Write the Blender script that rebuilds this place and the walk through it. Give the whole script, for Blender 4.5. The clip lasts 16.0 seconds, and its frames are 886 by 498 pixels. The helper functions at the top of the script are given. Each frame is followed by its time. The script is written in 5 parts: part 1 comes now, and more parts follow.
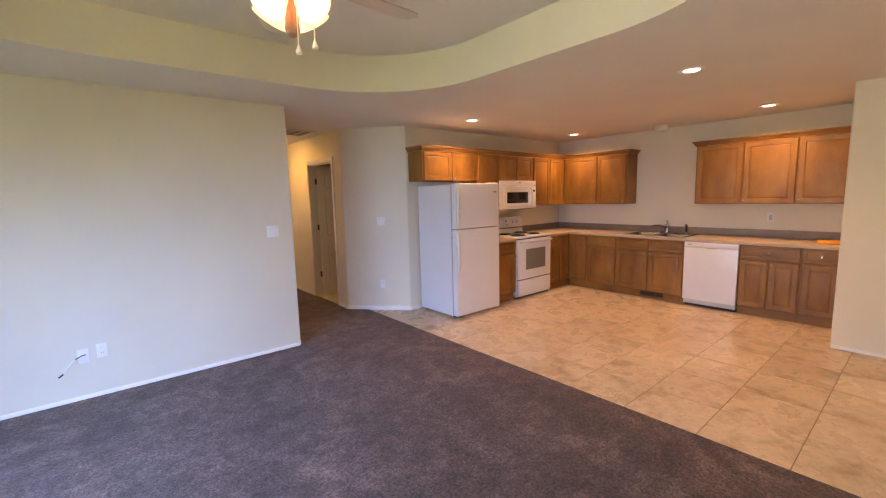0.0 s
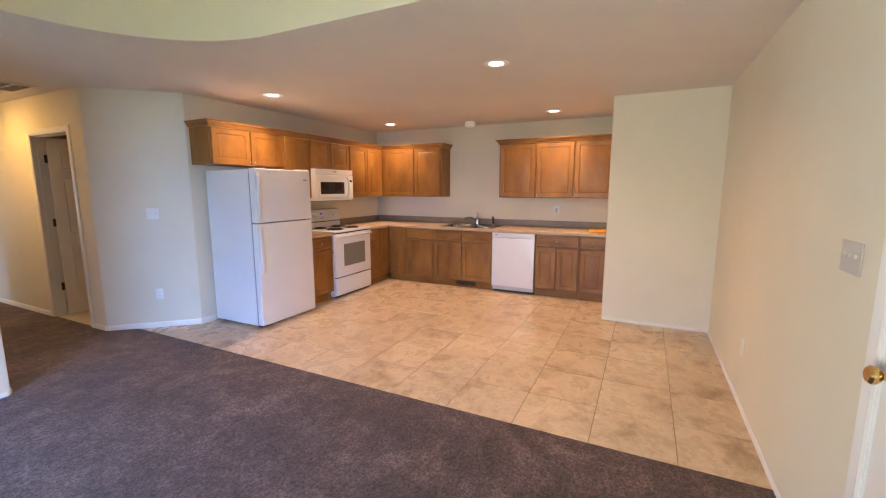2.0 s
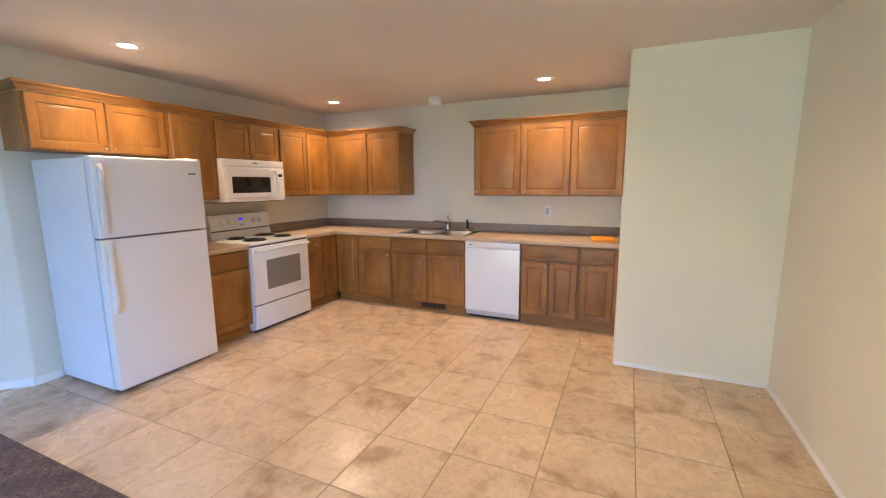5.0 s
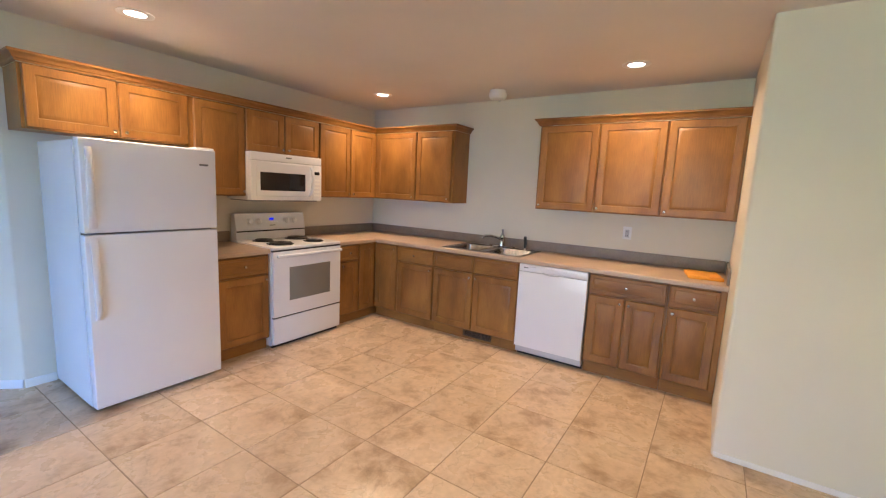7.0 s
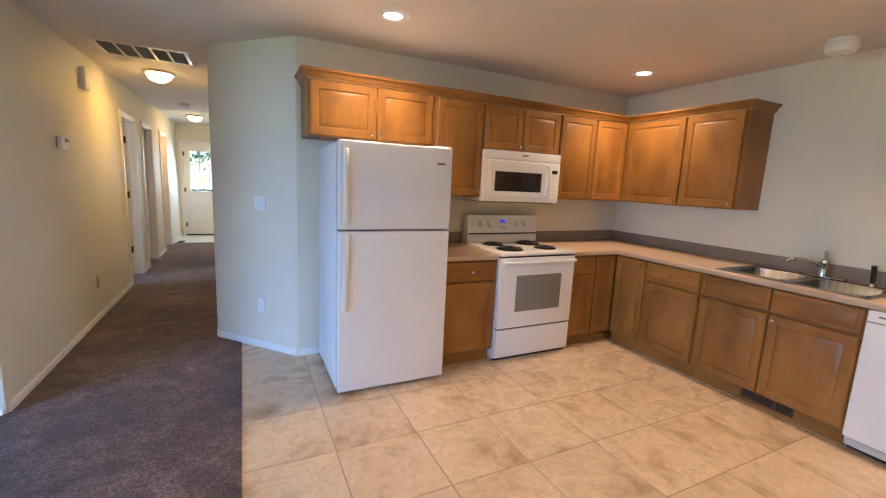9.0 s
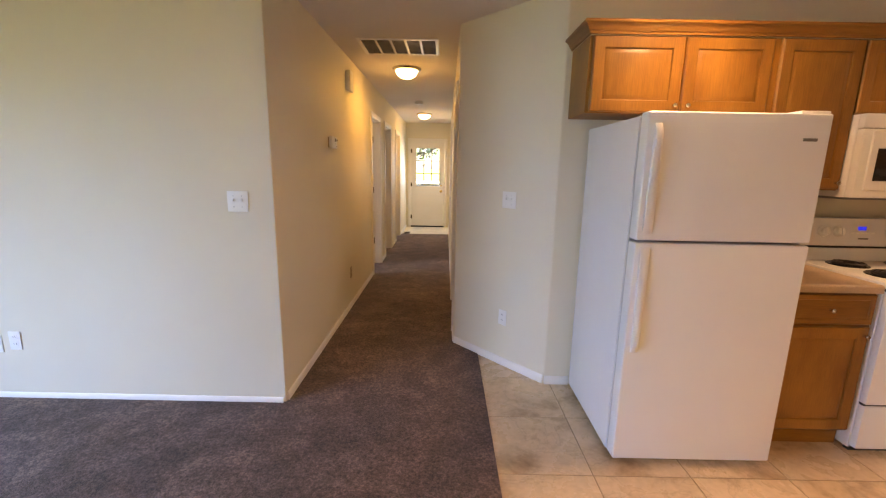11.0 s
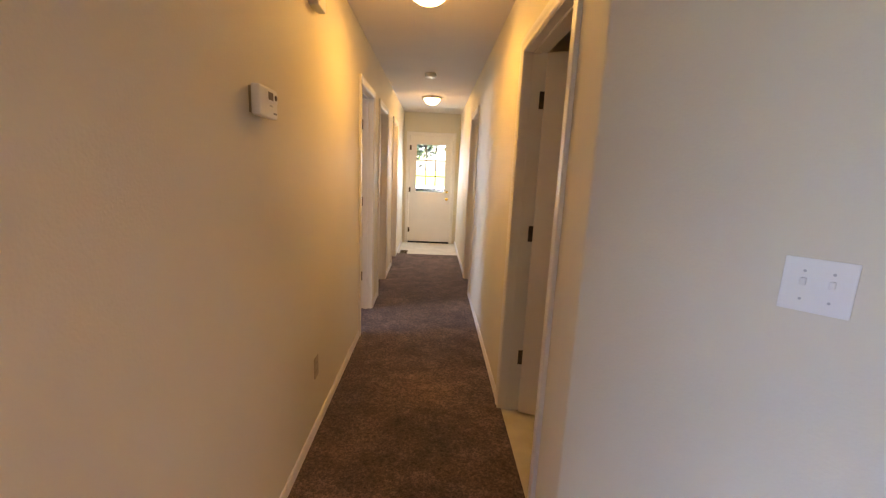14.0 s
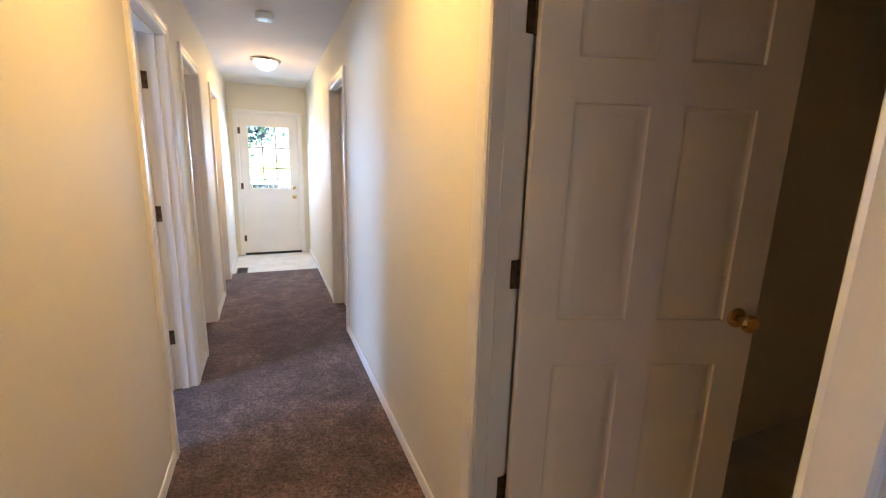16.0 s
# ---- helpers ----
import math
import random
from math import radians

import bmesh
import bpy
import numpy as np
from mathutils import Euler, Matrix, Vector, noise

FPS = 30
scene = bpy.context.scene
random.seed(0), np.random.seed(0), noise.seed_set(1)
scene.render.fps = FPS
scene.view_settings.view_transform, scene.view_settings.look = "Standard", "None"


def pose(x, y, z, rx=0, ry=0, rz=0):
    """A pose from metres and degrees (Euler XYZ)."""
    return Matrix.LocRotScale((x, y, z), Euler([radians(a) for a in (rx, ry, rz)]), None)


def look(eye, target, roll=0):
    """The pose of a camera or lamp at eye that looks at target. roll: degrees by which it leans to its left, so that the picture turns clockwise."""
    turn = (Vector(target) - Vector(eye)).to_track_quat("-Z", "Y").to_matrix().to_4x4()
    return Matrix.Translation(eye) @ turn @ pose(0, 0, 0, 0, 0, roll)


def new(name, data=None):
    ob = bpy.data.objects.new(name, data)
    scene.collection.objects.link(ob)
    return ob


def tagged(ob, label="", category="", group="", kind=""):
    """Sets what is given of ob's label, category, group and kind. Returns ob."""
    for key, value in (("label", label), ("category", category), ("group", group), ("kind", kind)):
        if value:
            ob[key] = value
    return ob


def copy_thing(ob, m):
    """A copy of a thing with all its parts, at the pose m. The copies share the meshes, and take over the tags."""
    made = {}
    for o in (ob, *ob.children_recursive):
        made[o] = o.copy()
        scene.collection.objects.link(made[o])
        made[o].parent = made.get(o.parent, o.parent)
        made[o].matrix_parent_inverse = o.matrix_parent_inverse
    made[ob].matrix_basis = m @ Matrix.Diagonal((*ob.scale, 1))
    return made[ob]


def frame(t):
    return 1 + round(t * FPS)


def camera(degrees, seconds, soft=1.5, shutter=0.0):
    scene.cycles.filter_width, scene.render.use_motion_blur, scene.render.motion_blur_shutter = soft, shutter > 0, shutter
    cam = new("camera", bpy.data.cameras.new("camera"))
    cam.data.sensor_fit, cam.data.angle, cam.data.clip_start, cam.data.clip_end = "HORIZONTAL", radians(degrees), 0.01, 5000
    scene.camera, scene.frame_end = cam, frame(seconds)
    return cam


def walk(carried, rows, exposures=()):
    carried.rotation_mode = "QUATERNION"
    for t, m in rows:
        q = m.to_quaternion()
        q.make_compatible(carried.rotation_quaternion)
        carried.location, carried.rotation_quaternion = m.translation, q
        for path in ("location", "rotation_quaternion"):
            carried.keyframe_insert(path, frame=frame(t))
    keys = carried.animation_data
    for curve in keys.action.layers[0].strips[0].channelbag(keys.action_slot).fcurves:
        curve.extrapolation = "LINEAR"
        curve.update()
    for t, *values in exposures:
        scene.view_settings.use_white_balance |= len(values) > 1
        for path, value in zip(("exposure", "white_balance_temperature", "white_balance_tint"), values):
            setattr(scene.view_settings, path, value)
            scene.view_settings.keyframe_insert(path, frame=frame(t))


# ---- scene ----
cam = camera(94.0, 16.0, soft=1.2)
PATH = [
    (0, (-0.061, -0.074, 1.525), (1.21, 1.45, 1.272), -1.4),
    (0.5, (0.023, -0.075, 1.523), (1.419, 1.333, 1.266), -1.4),
    (1, (0.099, -0.072, 1.502), (1.623, 1.195, 1.237), -0.8),
    (1.5, (0.199, 0.025, 1.5), (1.856, 1.106, 1.213), 0.0),
    (2, (0.317, 0.111, 1.481), (2.095, 0.979, 1.188), 0.0),
    (2.5, (0.491, 0.157, 1.479), (2.315, 0.91, 1.15), 0.1),
    (3, (0.721, 0.163, 1.467), (2.561, 0.872, 1.13), 1.0),
    (3.5, (0.953, 0.208, 1.464), (2.795, 0.902, 1.107), 1.3),
    (4, (1.199, 0.284, 1.472), (3.03, 1.01, 1.124), 0.4),
    (6.5, (2.281, 0.588, 1.475), (3.998, 1.575, 1.2), 1.8),
    (7, (2.412, 0.623, 1.468), (4.071, 1.704, 1.189), 2.7),
    (7.5, (2.523, 0.738, 1.475), (4.116, 1.917, 1.201), 3.2),
    (8, (2.605, 0.852, 1.467), (4.054, 2.198, 1.169), 3.1),
    (8.5, (2.651, 0.958, 1.449), (3.86, 2.52, 1.132), 2.7),
    (9, (2.726, 1.076, 1.447), (3.593, 2.85, 1.128), 2.7),
    (9.5, (2.736, 1.173, 1.455), (3.215, 3.083, 1.104), 2.7),
    (10, (2.644, 1.339, 1.44), (2.855, 3.294, 1.079), 2.2),
    (12.5, (2.2, 2.833, 1.421), (2.131, 4.788, 1.006), 0.7),
    (13, (2.148, 3.177, 1.423), (2.113, 5.136, 1.02), 1.8),
    (13.5, (2.066, 3.52, 1.425), (2.094, 5.483, 1.042), 1.9),
    (14, (2.052, 3.884, 1.419), (2.107, 5.848, 1.042), 2.5),
    (14.5, (2.002, 4.229, 1.412), (2.116, 6.188, 1.025), 2.9),
    (15, (1.93, 4.566, 1.409), (2.184, 6.508, 1.005), 2.3),
    (15.5, (1.945, 4.881, 1.405), (2.393, 6.788, 1.003), 1.7),
    (16, (1.933, 5.14, 1.403), (2.699, 6.945, 1.005), 1.7),
]
EXPOSURES = [(0.0, 3.58, 7900, 37), (1.0, 3.61, 7900, 39), (2.0, 3.86, 6700, 28), (3.5, 3.95, 6000, 18), (8.0, 3.82, 5900, 17), (9.5, 3.78, 6400, 17), (10.0, 3.72, 8000, 27), (12.5, 3.56, 9300, 31), (13.5, 3.62, 8900, 33), (14.5, 3.82, 7000, 27), (15.0, 3.98, 6300, 24), (16.0, 4.18, 5600, 25)]
walk(cam, [(t, look(eye, target, roll)) for t, eye, target, roll in PATH], EXPOSURES)

# ---- world, sun and large lights ----
world = bpy.data.worlds.new("sky")
scene.world = world
world.use_nodes = True
wn = world.node_tree
sky = wn.nodes.new("ShaderNodeTexSky")
sky.sky_type, sky.sun_disc = "NISHITA", False
sky.sun_elevation, sky.sun_rotation = radians(51), radians(177)
wn.nodes["Background"].inputs["Strength"].default_value = 0.05
wn.links.new(sky.outputs["Color"], wn.nodes["Background"].inputs["Color"])

sun = new("sun", bpy.data.lights.new("sun", "SUN"))
sun.data.energy, sun.data.angle, sun.data.color = 5.0, radians(0.5), (1.0, 0.95, 0.86)
sun.matrix_world = look((1, -20, 25), (0, 0, 0))


def area_lamp(name, at, target, size, watts, colour, spread=180, shape="RECTANGLE"):
    lamp = new(name, bpy.data.lights.new(name, "AREA"))
    lamp.data.shape, lamp.data.size, lamp.data.size_y = shape, size[0], size[1]
    lamp.data.energy, lamp.data.color, lamp.data.spread = watts, colour, radians(spread)
    lamp.matrix_world = look(at, target)
    return lamp


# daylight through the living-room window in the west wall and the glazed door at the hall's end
area_lamp("window_daylight", (-1.74, 1.78, 1.35), (1.2, 3.3, -1.5), (2.5, 1.5), 9.4, (0.21, 0.47, 1.0), 108)
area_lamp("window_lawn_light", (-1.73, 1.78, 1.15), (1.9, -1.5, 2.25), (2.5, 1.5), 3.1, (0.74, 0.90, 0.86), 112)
area_lamp("bedroom_daylight", (-1.58, 6.75, 1.5), (2.5, 7.75, 0.2), (1.5, 1.1), 4.6, (0.42, 0.66, 1.0), 150)
area_lamp("hall_door_daylight", (1.98, 11.74, 1.45), (1.98, 8.5, 0.2), (0.54, 0.86), 1.35, (0.50, 0.76, 1.0), 170)
CAN_WATTS, CAN_COLOUR = 1.2, (1.0, 0.70, 0.40)

# ---- materials ----


def material(name, colour, rough=0.5, metal=0.0, **more):
    m = bpy.data.materials.new(name)
    m.use_nodes = True
    b = m.node_tree.nodes["Principled BSDF"]
    b.inputs["Base Color"].default_value = (*colour, 1)
    b.inputs["Roughness"].default_value = rough
    b.inputs["Metallic"].default_value = metal
    for key, value in more.items():
        b.inputs[key.replace("_", " ")].default_value = value
    return m


def varied(m, dark, light, scale, stretch=(1, 1, 1), detail=5.0, low=0.35, high=0.65, distortion=0.0, rand=0.0, fine=None, bump=0.0, bump_scale=None, bump_dist=0.002, rough=None):
    """Colour between dark and light by noise in object space; a finer second noise on top; fine relief."""
    t = m.node_tree
    b = t.nodes["Principled BSDF"]
    co = t.nodes.new("ShaderNodeTexCoord")
    mp = t.nodes.new("ShaderNodeMapping")
    mp.inputs["Scale"].default_value = stretch
    t.links.new(co.outputs["Object"], mp.inputs["Vector"])
    source = mp.outputs["Vector"]
    if rand:
        info = t.nodes.new("ShaderNodeObjectInfo")
        mul = t.nodes.new("ShaderNodeVectorMath")
        mul.operation = "SCALE"
        comb = t.nodes.new("ShaderNodeCombineXYZ")
        for k in range(3):
            t.links.new(info.outputs["Random"], comb.inputs[k])
        t.links.new(comb.outputs[0], mul.inputs[0])
        mul.inputs["Scale"].default_value = 37.0
        add = t.nodes.new("ShaderNodeVectorMath")
        t.links.new(source, add.inputs[0])
        t.links.new(mul.outputs[0], add.inputs[1])
        source = add.outputs[0]
    n = t.nodes.new("ShaderNodeTexNoise")
    n.inputs["Scale"].default_value, n.inputs["Detail"].default_value, n.inputs["Distortion"].default_value = scale, detail, distortion
    t.links.new(source, n.inputs["Vector"])
    ramp = t.nodes.new("ShaderNodeValToRGB")
    ramp.color_ramp.elements[0].position, ramp.color_ramp.elements[1].position = low, high
    ramp.color_ramp.elements[0].color, ramp.color_ramp.elements[1].color = (*dark, 1), (*light, 1)
    t.links.new(n.outputs["Fac"], ramp.inputs["Fac"])
    colour = ramp.outputs["Color"]
    if fine:
        fscale, fstretch, amount = fine
        mp2 = t.nodes.new("ShaderNodeMapping")
        mp2.inputs["Scale"].default_value = fstretch
        t.links.new(source, mp2.inputs["Vector"])
        n2 = t.nodes.new("ShaderNodeTexNoise")
        n2.inputs["Scale"].default_value, n2.inputs["Detail"].default_value = fscale, 4.0
        t.links.new(mp2.outputs["Vector"], n2.inputs["Vector"])
        r2 = t.nodes.new("ShaderNodeMapRange")
        r2.inputs["From Min"].default_value, r2.inputs["From Max"].default_value = 0.3, 0.7
        r2.clamp = True
        r2.inputs["To Min"].default_value, r2.inputs["To Max"].default_value = 1 - amount, 1 + amount
        t.links.new(n2.outputs["Fac"], r2.inputs["Value"])
        mul2 = t.nodes.new("ShaderNodeVectorMath")
        mul2.operation = "SCALE"
        t.links.new(colour, mul2.inputs[0])
        t.links.new(r2.outputs["Result"], mul2.inputs["Scale"])
        colour = mul2.outputs[0]
    if rand:
        vr = t.nodes.new("ShaderNodeMapRange")
        vr.inputs["To Min"].default_value, vr.inputs["To Max"].default_value = 1 - rand, 1 + rand
        t.links.new(info.outputs["Random"], vr.inputs["Value"])
        mul3 = t.nodes.new("ShaderNodeVectorMath")
        mul3.operation = "SCALE"
        t.links.new(colour, mul3.inputs[0])
        t.links.new(vr.outputs["Result"], mul3.inputs["Scale"])
        colour = mul3.outputs[0]
    t.links.new(colour, b.inputs["Base Color"])
    if rough:
        rr = t.nodes.new("ShaderNodeMapRange")
        rr.inputs["To Min"].default_value, rr.inputs["To Max"].default_value = rough
        t.links.new(n.outputs["Fac"], rr.inputs["Value"])
        t.links.new(rr.outputs["Result"], b.inputs["Roughness"])
    if bump:
        n3 = t.nodes.new("ShaderNodeTexNoise")
        n3.inputs["Scale"].default_value, n3.inputs["Detail"].default_value = bump_scale or scale, 3.0
        t.links.new(source, n3.inputs["Vector"])
        bp = t.nodes.new("ShaderNodeBump")
        bp.inputs["Strength"].default_value, bp.inputs["Distance"].default_value = bump, bump_dist
        t.links.new(n3.outputs["Fac"], bp.inputs["Height"])
        t.links.new(bp.outputs["Normal"], b.inputs["Normal"])
    return m


PAINT = varied(material("cream_wall_paint", (0.74, 0.69, 0.57), 0.62), (0.718, 0.668, 0.542), (0.768, 0.718, 0.592), 1.3, low=0.3, high=0.7, bump=0.35, bump_scale=140, bump_dist=0.0016)
CEILING_PAINT = varied(material("flat_ceiling_paint", (0.63, 0.585, 0.54), 0.85), (0.715, 0.665, 0.62), (0.765, 0.715, 0.67), 1.1, bump=0.5, bump_scale=95, bump_dist=0.002)
TRIM = varied(material("white_trim_enamel", (0.8, 0.79, 0.76), 0.35), (0.78, 0.755, 0.725), (0.82, 0.795, 0.765), 3.0)
DOOR_PAINT = varied(material("off_white_door_enamel", (0.79, 0.72, 0.66), 0.34), (0.77, 0.70, 0.64), (0.81, 0.74, 0.68), 2.5)


def noise_node(t, source, scale, detail=4.0, rough=0.5, distortion=0.0):
    n = t.nodes.new("ShaderNodeTexNoise")
    for key, value in (("Scale", scale), ("Detail", detail), ("Roughness", rough), ("Distortion", distortion)):
        n.inputs[key].default_value = value
    t.links.new(source, n.inputs["Vector"])
    return n.outputs["Fac"]


def ramp_node(t, source, stops):
    """Colours along a value; stops are (position, colour) pairs."""
    n = t.nodes.new("ShaderNodeValToRGB")
    el = n.color_ramp.elements
    while len(el) < len(stops):
        el.new(0.5)
    for e, (at, colour) in zip(el, stops):
        e.position, e.color = at, (*colour, 1)
    t.links.new(source, n.inputs["Fac"])
    return n.outputs["Color"]


def range_node(t, source, a, b, c, d):
    n = t.nodes.new("ShaderNodeMapRange")
    for key, value in (("From Min", a), ("From Max", b), ("To Min", c), ("To Max", d)):
        n.inputs[key].default_value = value
    t.links.new(source, n.inputs["Value"])
    return n.outputs["Result"]


def scaled(t, colour, factor):
    n = t.nodes.new("ShaderNodeVectorMath")
    n.operation = "SCALE"
    t.links.new(colour, n.inputs[0])
    t.links.new(factor, n.inputs["Scale"])
    return n.outputs[0]


def relief(t, source, strength, distance):
    n = t.nodes.new("ShaderNodeBump")
    n.inputs["Strength"].default_value, n.inputs["Distance"].default_value = strength, distance
    t.links.new(source, n.inputs["Height"])
    t.links.new(n.outputs["Normal"], t.nodes["Principled BSDF"].inputs["Normal"])


def carpet_material():
    """Cut pile: broad worn drifts, scuffed tufts where the nap is turned, and the single yarns."""
    m = material("brown_carpet_pile", (0.08, 0.05, 0.04), 0.95, Sheen_Weight=0.07, Sheen_Roughness=0.6)
    t = m.node_tree
    co = t.nodes.new("ShaderNodeTexCoord").outputs["Object"]
    colour = ramp_node(t, noise_node(t, co, 1.7, 6, 0.6, 0.4), [(0.34, (0.075, 0.046, 0.037)), (0.68, (0.116, 0.073, 0.060))])
    colour = scaled(t, colour, range_node(t, noise_node(t, co, 7.0, 6, 0.68, 0.3), 0.43, 0.66, 0.85, 1.42))
    colour = scaled(t, colour, range_node(t, noise_node(t, co, 2.3, 4, 0.6, 0.9), 0.42, 0.62, 0.84, 1.28))
    yarn = noise_node(t, co, 130, 3)
    colour = scaled(t, colour, range_node(t, yarn, 0.3, 0.7, 0.55, 1.45))
    colour = scaled(t, colour, range_node(t, noise_node(t, co, 62, 3), 0.32, 0.68, 0.52, 1.48))
    t.links.new(colour, t.nodes["Principled BSDF"].inputs["Base Color"])
    relief(t, yarn, 0.6, 0.008)
    return m


def tile_material():
    """Stone-look glaze: pale cream with drifting brown clouds and thin broken veins, no two tiles alike."""
    m = material("beige_ceramic_tile", (0.5, 0.38, 0.25), 0.3)
    t = m.node_tree
    co = t.nodes.new("ShaderNodeTexCoord").outputs["Object"]
    rnd = t.nodes.new("ShaderNodeObjectInfo").outputs["Random"]
    comb = t.nodes.new("ShaderNodeCombineXYZ")
    for k, reach in enumerate((41.0, 67.0, 23.0)):
        t.links.new(range_node(t, rnd, 0, 1, 0, reach), comb.inputs[k])
    add = t.nodes.new("ShaderNodeVectorMath")
    t.links.new(co, add.inputs[0])
    t.links.new(comb.outputs[0], add.inputs[1])
    at = add.outputs[0]
    cloud = noise_node(t, at, 3.3, 11, 0.62, 0.25)
    colour = ramp_node(t, cloud, [(0.31, (0.34, 0.225, 0.125)), (0.40, (0.475, 0.335, 0.205)), (0.47, (0.59, 0.44, 0.29)), (0.60, (0.675, 0.52, 0.355))])
    vein = t.nodes.new("ShaderNodeMath")
    vein.operation = "ABSOLUTE"
    t.links.new(range_node(t, noise_node(t, at, 3.0, 8, 0.6, 0.7), 0, 1, -0.5, 0.5), vein.inputs[0])
    colour = scaled(t, colour, range_node(t, vein.outputs[0], 0.0, 0.018, 0.86, 1.0))
    fine = noise_node(t, at, 26, 5)
    colour = scaled(t, colour, range_node(t, fine, 0.3, 0.7, 0.93, 1.07))
    colour = scaled(t, colour, range_node(t, rnd, 0, 1, 0.94, 1.06))
    bsdf = t.nodes["Principled BSDF"]
    t.links.new(colour, bsdf.inputs["Base Color"])
    t.links.new(range_node(t, cloud, 0.35, 0.65, 0.40, 0.22), bsdf.inputs["Roughness"])
    relief(t, fine, 0.12, 0.002)
    return m


CARPET = carpet_material()
TILE = tile_material()
GROUT = varied(material("brown_grout", (0.25, 0.18, 0.11), 0.9), (0.29, 0.21, 0.135), (0.39, 0.29, 0.19), 30)
VINYL = varied(material("pale_vinyl_floor", (0.6, 0.55, 0.45), 0.35), (0.55, 0.50, 0.41), (0.66, 0.61, 0.51), 6)
WOOD = varied(material("honey_maple_vertical", (0.4, 0.2, 0.07), 0.32, Specular_IOR_Level=0.42), (0.172, 0.072, 0.015), (0.352, 0.161, 0.0345), 2.6, stretch=(2.2, 2.2, 0.9), detail=4, low=0.25, high=0.75, rand=0.11, fine=(42, (4, 4, 0.3), 0.15), rough=(0.34, 0.42))
WOOD_H = varied(material("honey_maple_horizontal", (0.4, 0.2, 0.07), 0.32, Specular_IOR_Level=0.42), (0.172, 0.072, 0.015), (0.352, 0.161, 0.0345), 2.6, stretch=(0.9, 2.2, 2.2), detail=4, low=0.25, high=0.75, rand=0.11, fine=(42, (0.3, 4, 4), 0.15), rough=(0.34, 0.42))
LAMINATE = varied(material("beige_laminate_worktop", (0.42, 0.31, 0.21), 0.38), (0.44, 0.315, 0.21), (0.50, 0.37, 0.255), 5, detail=8, fine=(150, (1, 1, 1), 0.14))
LAMINATE_DARK = varied(material("taupe_laminate_upstand", (0.27, 0.205, 0.15), 0.42), (0.225, 0.175, 0.13), (0.265, 0.21, 0.16), 6, detail=8, fine=(90, (1, 1, 1), 0.12))
ENAMEL = varied(material("white_appliance_enamel", (0.77, 0.775, 0.79), 0.24), (0.75, 0.755, 0.775), (0.78, 0.785, 0.80), 2, bump=0.12, bump_scale=260, bump_dist=0.0006)
PLASTIC = material("white_plastic", (0.84, 0.84, 0.82), 0.4)
IVORY = material("ivory_plastic", (0.42, 0.34, 0.22), 0.45)
GREY_TRIM = material("grey_gasket", (0.22, 0.22, 0.22), 0.5)
PALE_GREY = material("pale_grey_plinth", (0.5, 0.51, 0.52), 0.45)
# serves real black parts and the strips that stand in for shaded gaps
BLACK = material("black_plastic_and_gap_shade", (0.012, 0.012, 0.012), 0.35)
COIL = material("black_burner_coil", (0.015, 0.014, 0.014), 0.5)
PAN = material("dark_drip_pan", (0.05, 0.05, 0.05), 0.25, 0.8)
# dark glass with its reflection put into a lighter grey base
OVEN_GLASS = material("oven_glass_reflection_grey", (0.22, 0.21, 0.18), 0.10)
MICRO_GLASS = material("dark_microwave_glass", (0.018, 0.015, 0.014), 0.10)
STEEL = varied(material("brushed_steel", (0.45, 0.45, 0.44), 0.24, 1.0), (0.24, 0.235, 0.225), (0.33, 0.325, 0.315), 4, stretch=(1, 14, 1))
CHROME = material("chrome", (0.50, 0.50, 0.51), 0.10, 1.0)
NICKEL = material("satin_nickel", (0.58, 0.54, 0.48), 0.25, 1.0)
BRASS = varied(material("polished_brass", (0.72, 0.48, 0.17), 0.2, 1.0), (0.62, 0.40, 0.13), (0.78, 0.53, 0.2), 20)
COPPER = varied(material("brushed_copper", (0.42, 0.25, 0.18), 0.38, 0.6), (0.36, 0.20, 0.14), (0.46, 0.28, 0.20), 25)
BRONZE = varied(material("tarnished_bronze", (0.10, 0.07, 0.045), 0.45, 0.7), (0.07, 0.048, 0.03), (0.14, 0.10, 0.065), 40)
ORANGE = varied(material("orange_card", (0.85, 0.36, 0.02), 0.55), (0.80, 0.32, 0.015), (0.88, 0.40, 0.03), 8)
LEADING = material("grey_glazing_bar", (0.30, 0.29, 0.26), 0.4, 0.3)
# near-black for thin sheets that stand in for unlit hollows behind grilles
HOLLOW_SHADE = material("hollow_shade", (0.02, 0.018, 0.016), 0.9)
LOGO = material("grey_badge", (0.2, 0.2, 0.2), 0.35, 0.5)
BLADE = varied(material("fan_blade_laminate", (0.45, 0.3, 0.2), 0.4), (0.56, 0.46, 0.37), (0.64, 0.54, 0.45), 3, stretch=(1, 8, 8))


def glowing(name, colour, strength):
    m = material(name, colour, 0.4)
    b = m.node_tree.nodes["Principled BSDF"]
    b.inputs["Emission Color"].default_value = (*colour, 1)
    b.inputs["Emission Strength"].default_value = strength
    return m


LED_BLUE = glowing("blue_display", (0.006, 0.02, 0.55), 0.12)
# plate plastic with the shade on it mixed into a greyer colour
SHADED_PLATE = material("shaded_plate_plastic", (0.56, 0.52, 0.49), 0.38)
CAN_GLOW = glowing("recessed_lamp_glow", (1.0, 0.86, 0.68), 0.8)
DOME_GLOW = glowing("hall_dome_glow", (1.0, 0.67, 0.24), 1.9)
FAN_GLOW = glowing("fan_shade_glow", (1.0, 0.72, 0.38), 0.13)
BULB_GLOW = glowing("bulb_glow", (1.0, 0.76, 0.44), 3.2)
GLASS = material("clear_glass", (1, 1, 1), 0.02, Transmission_Weight=1.0, IOR=1.45)
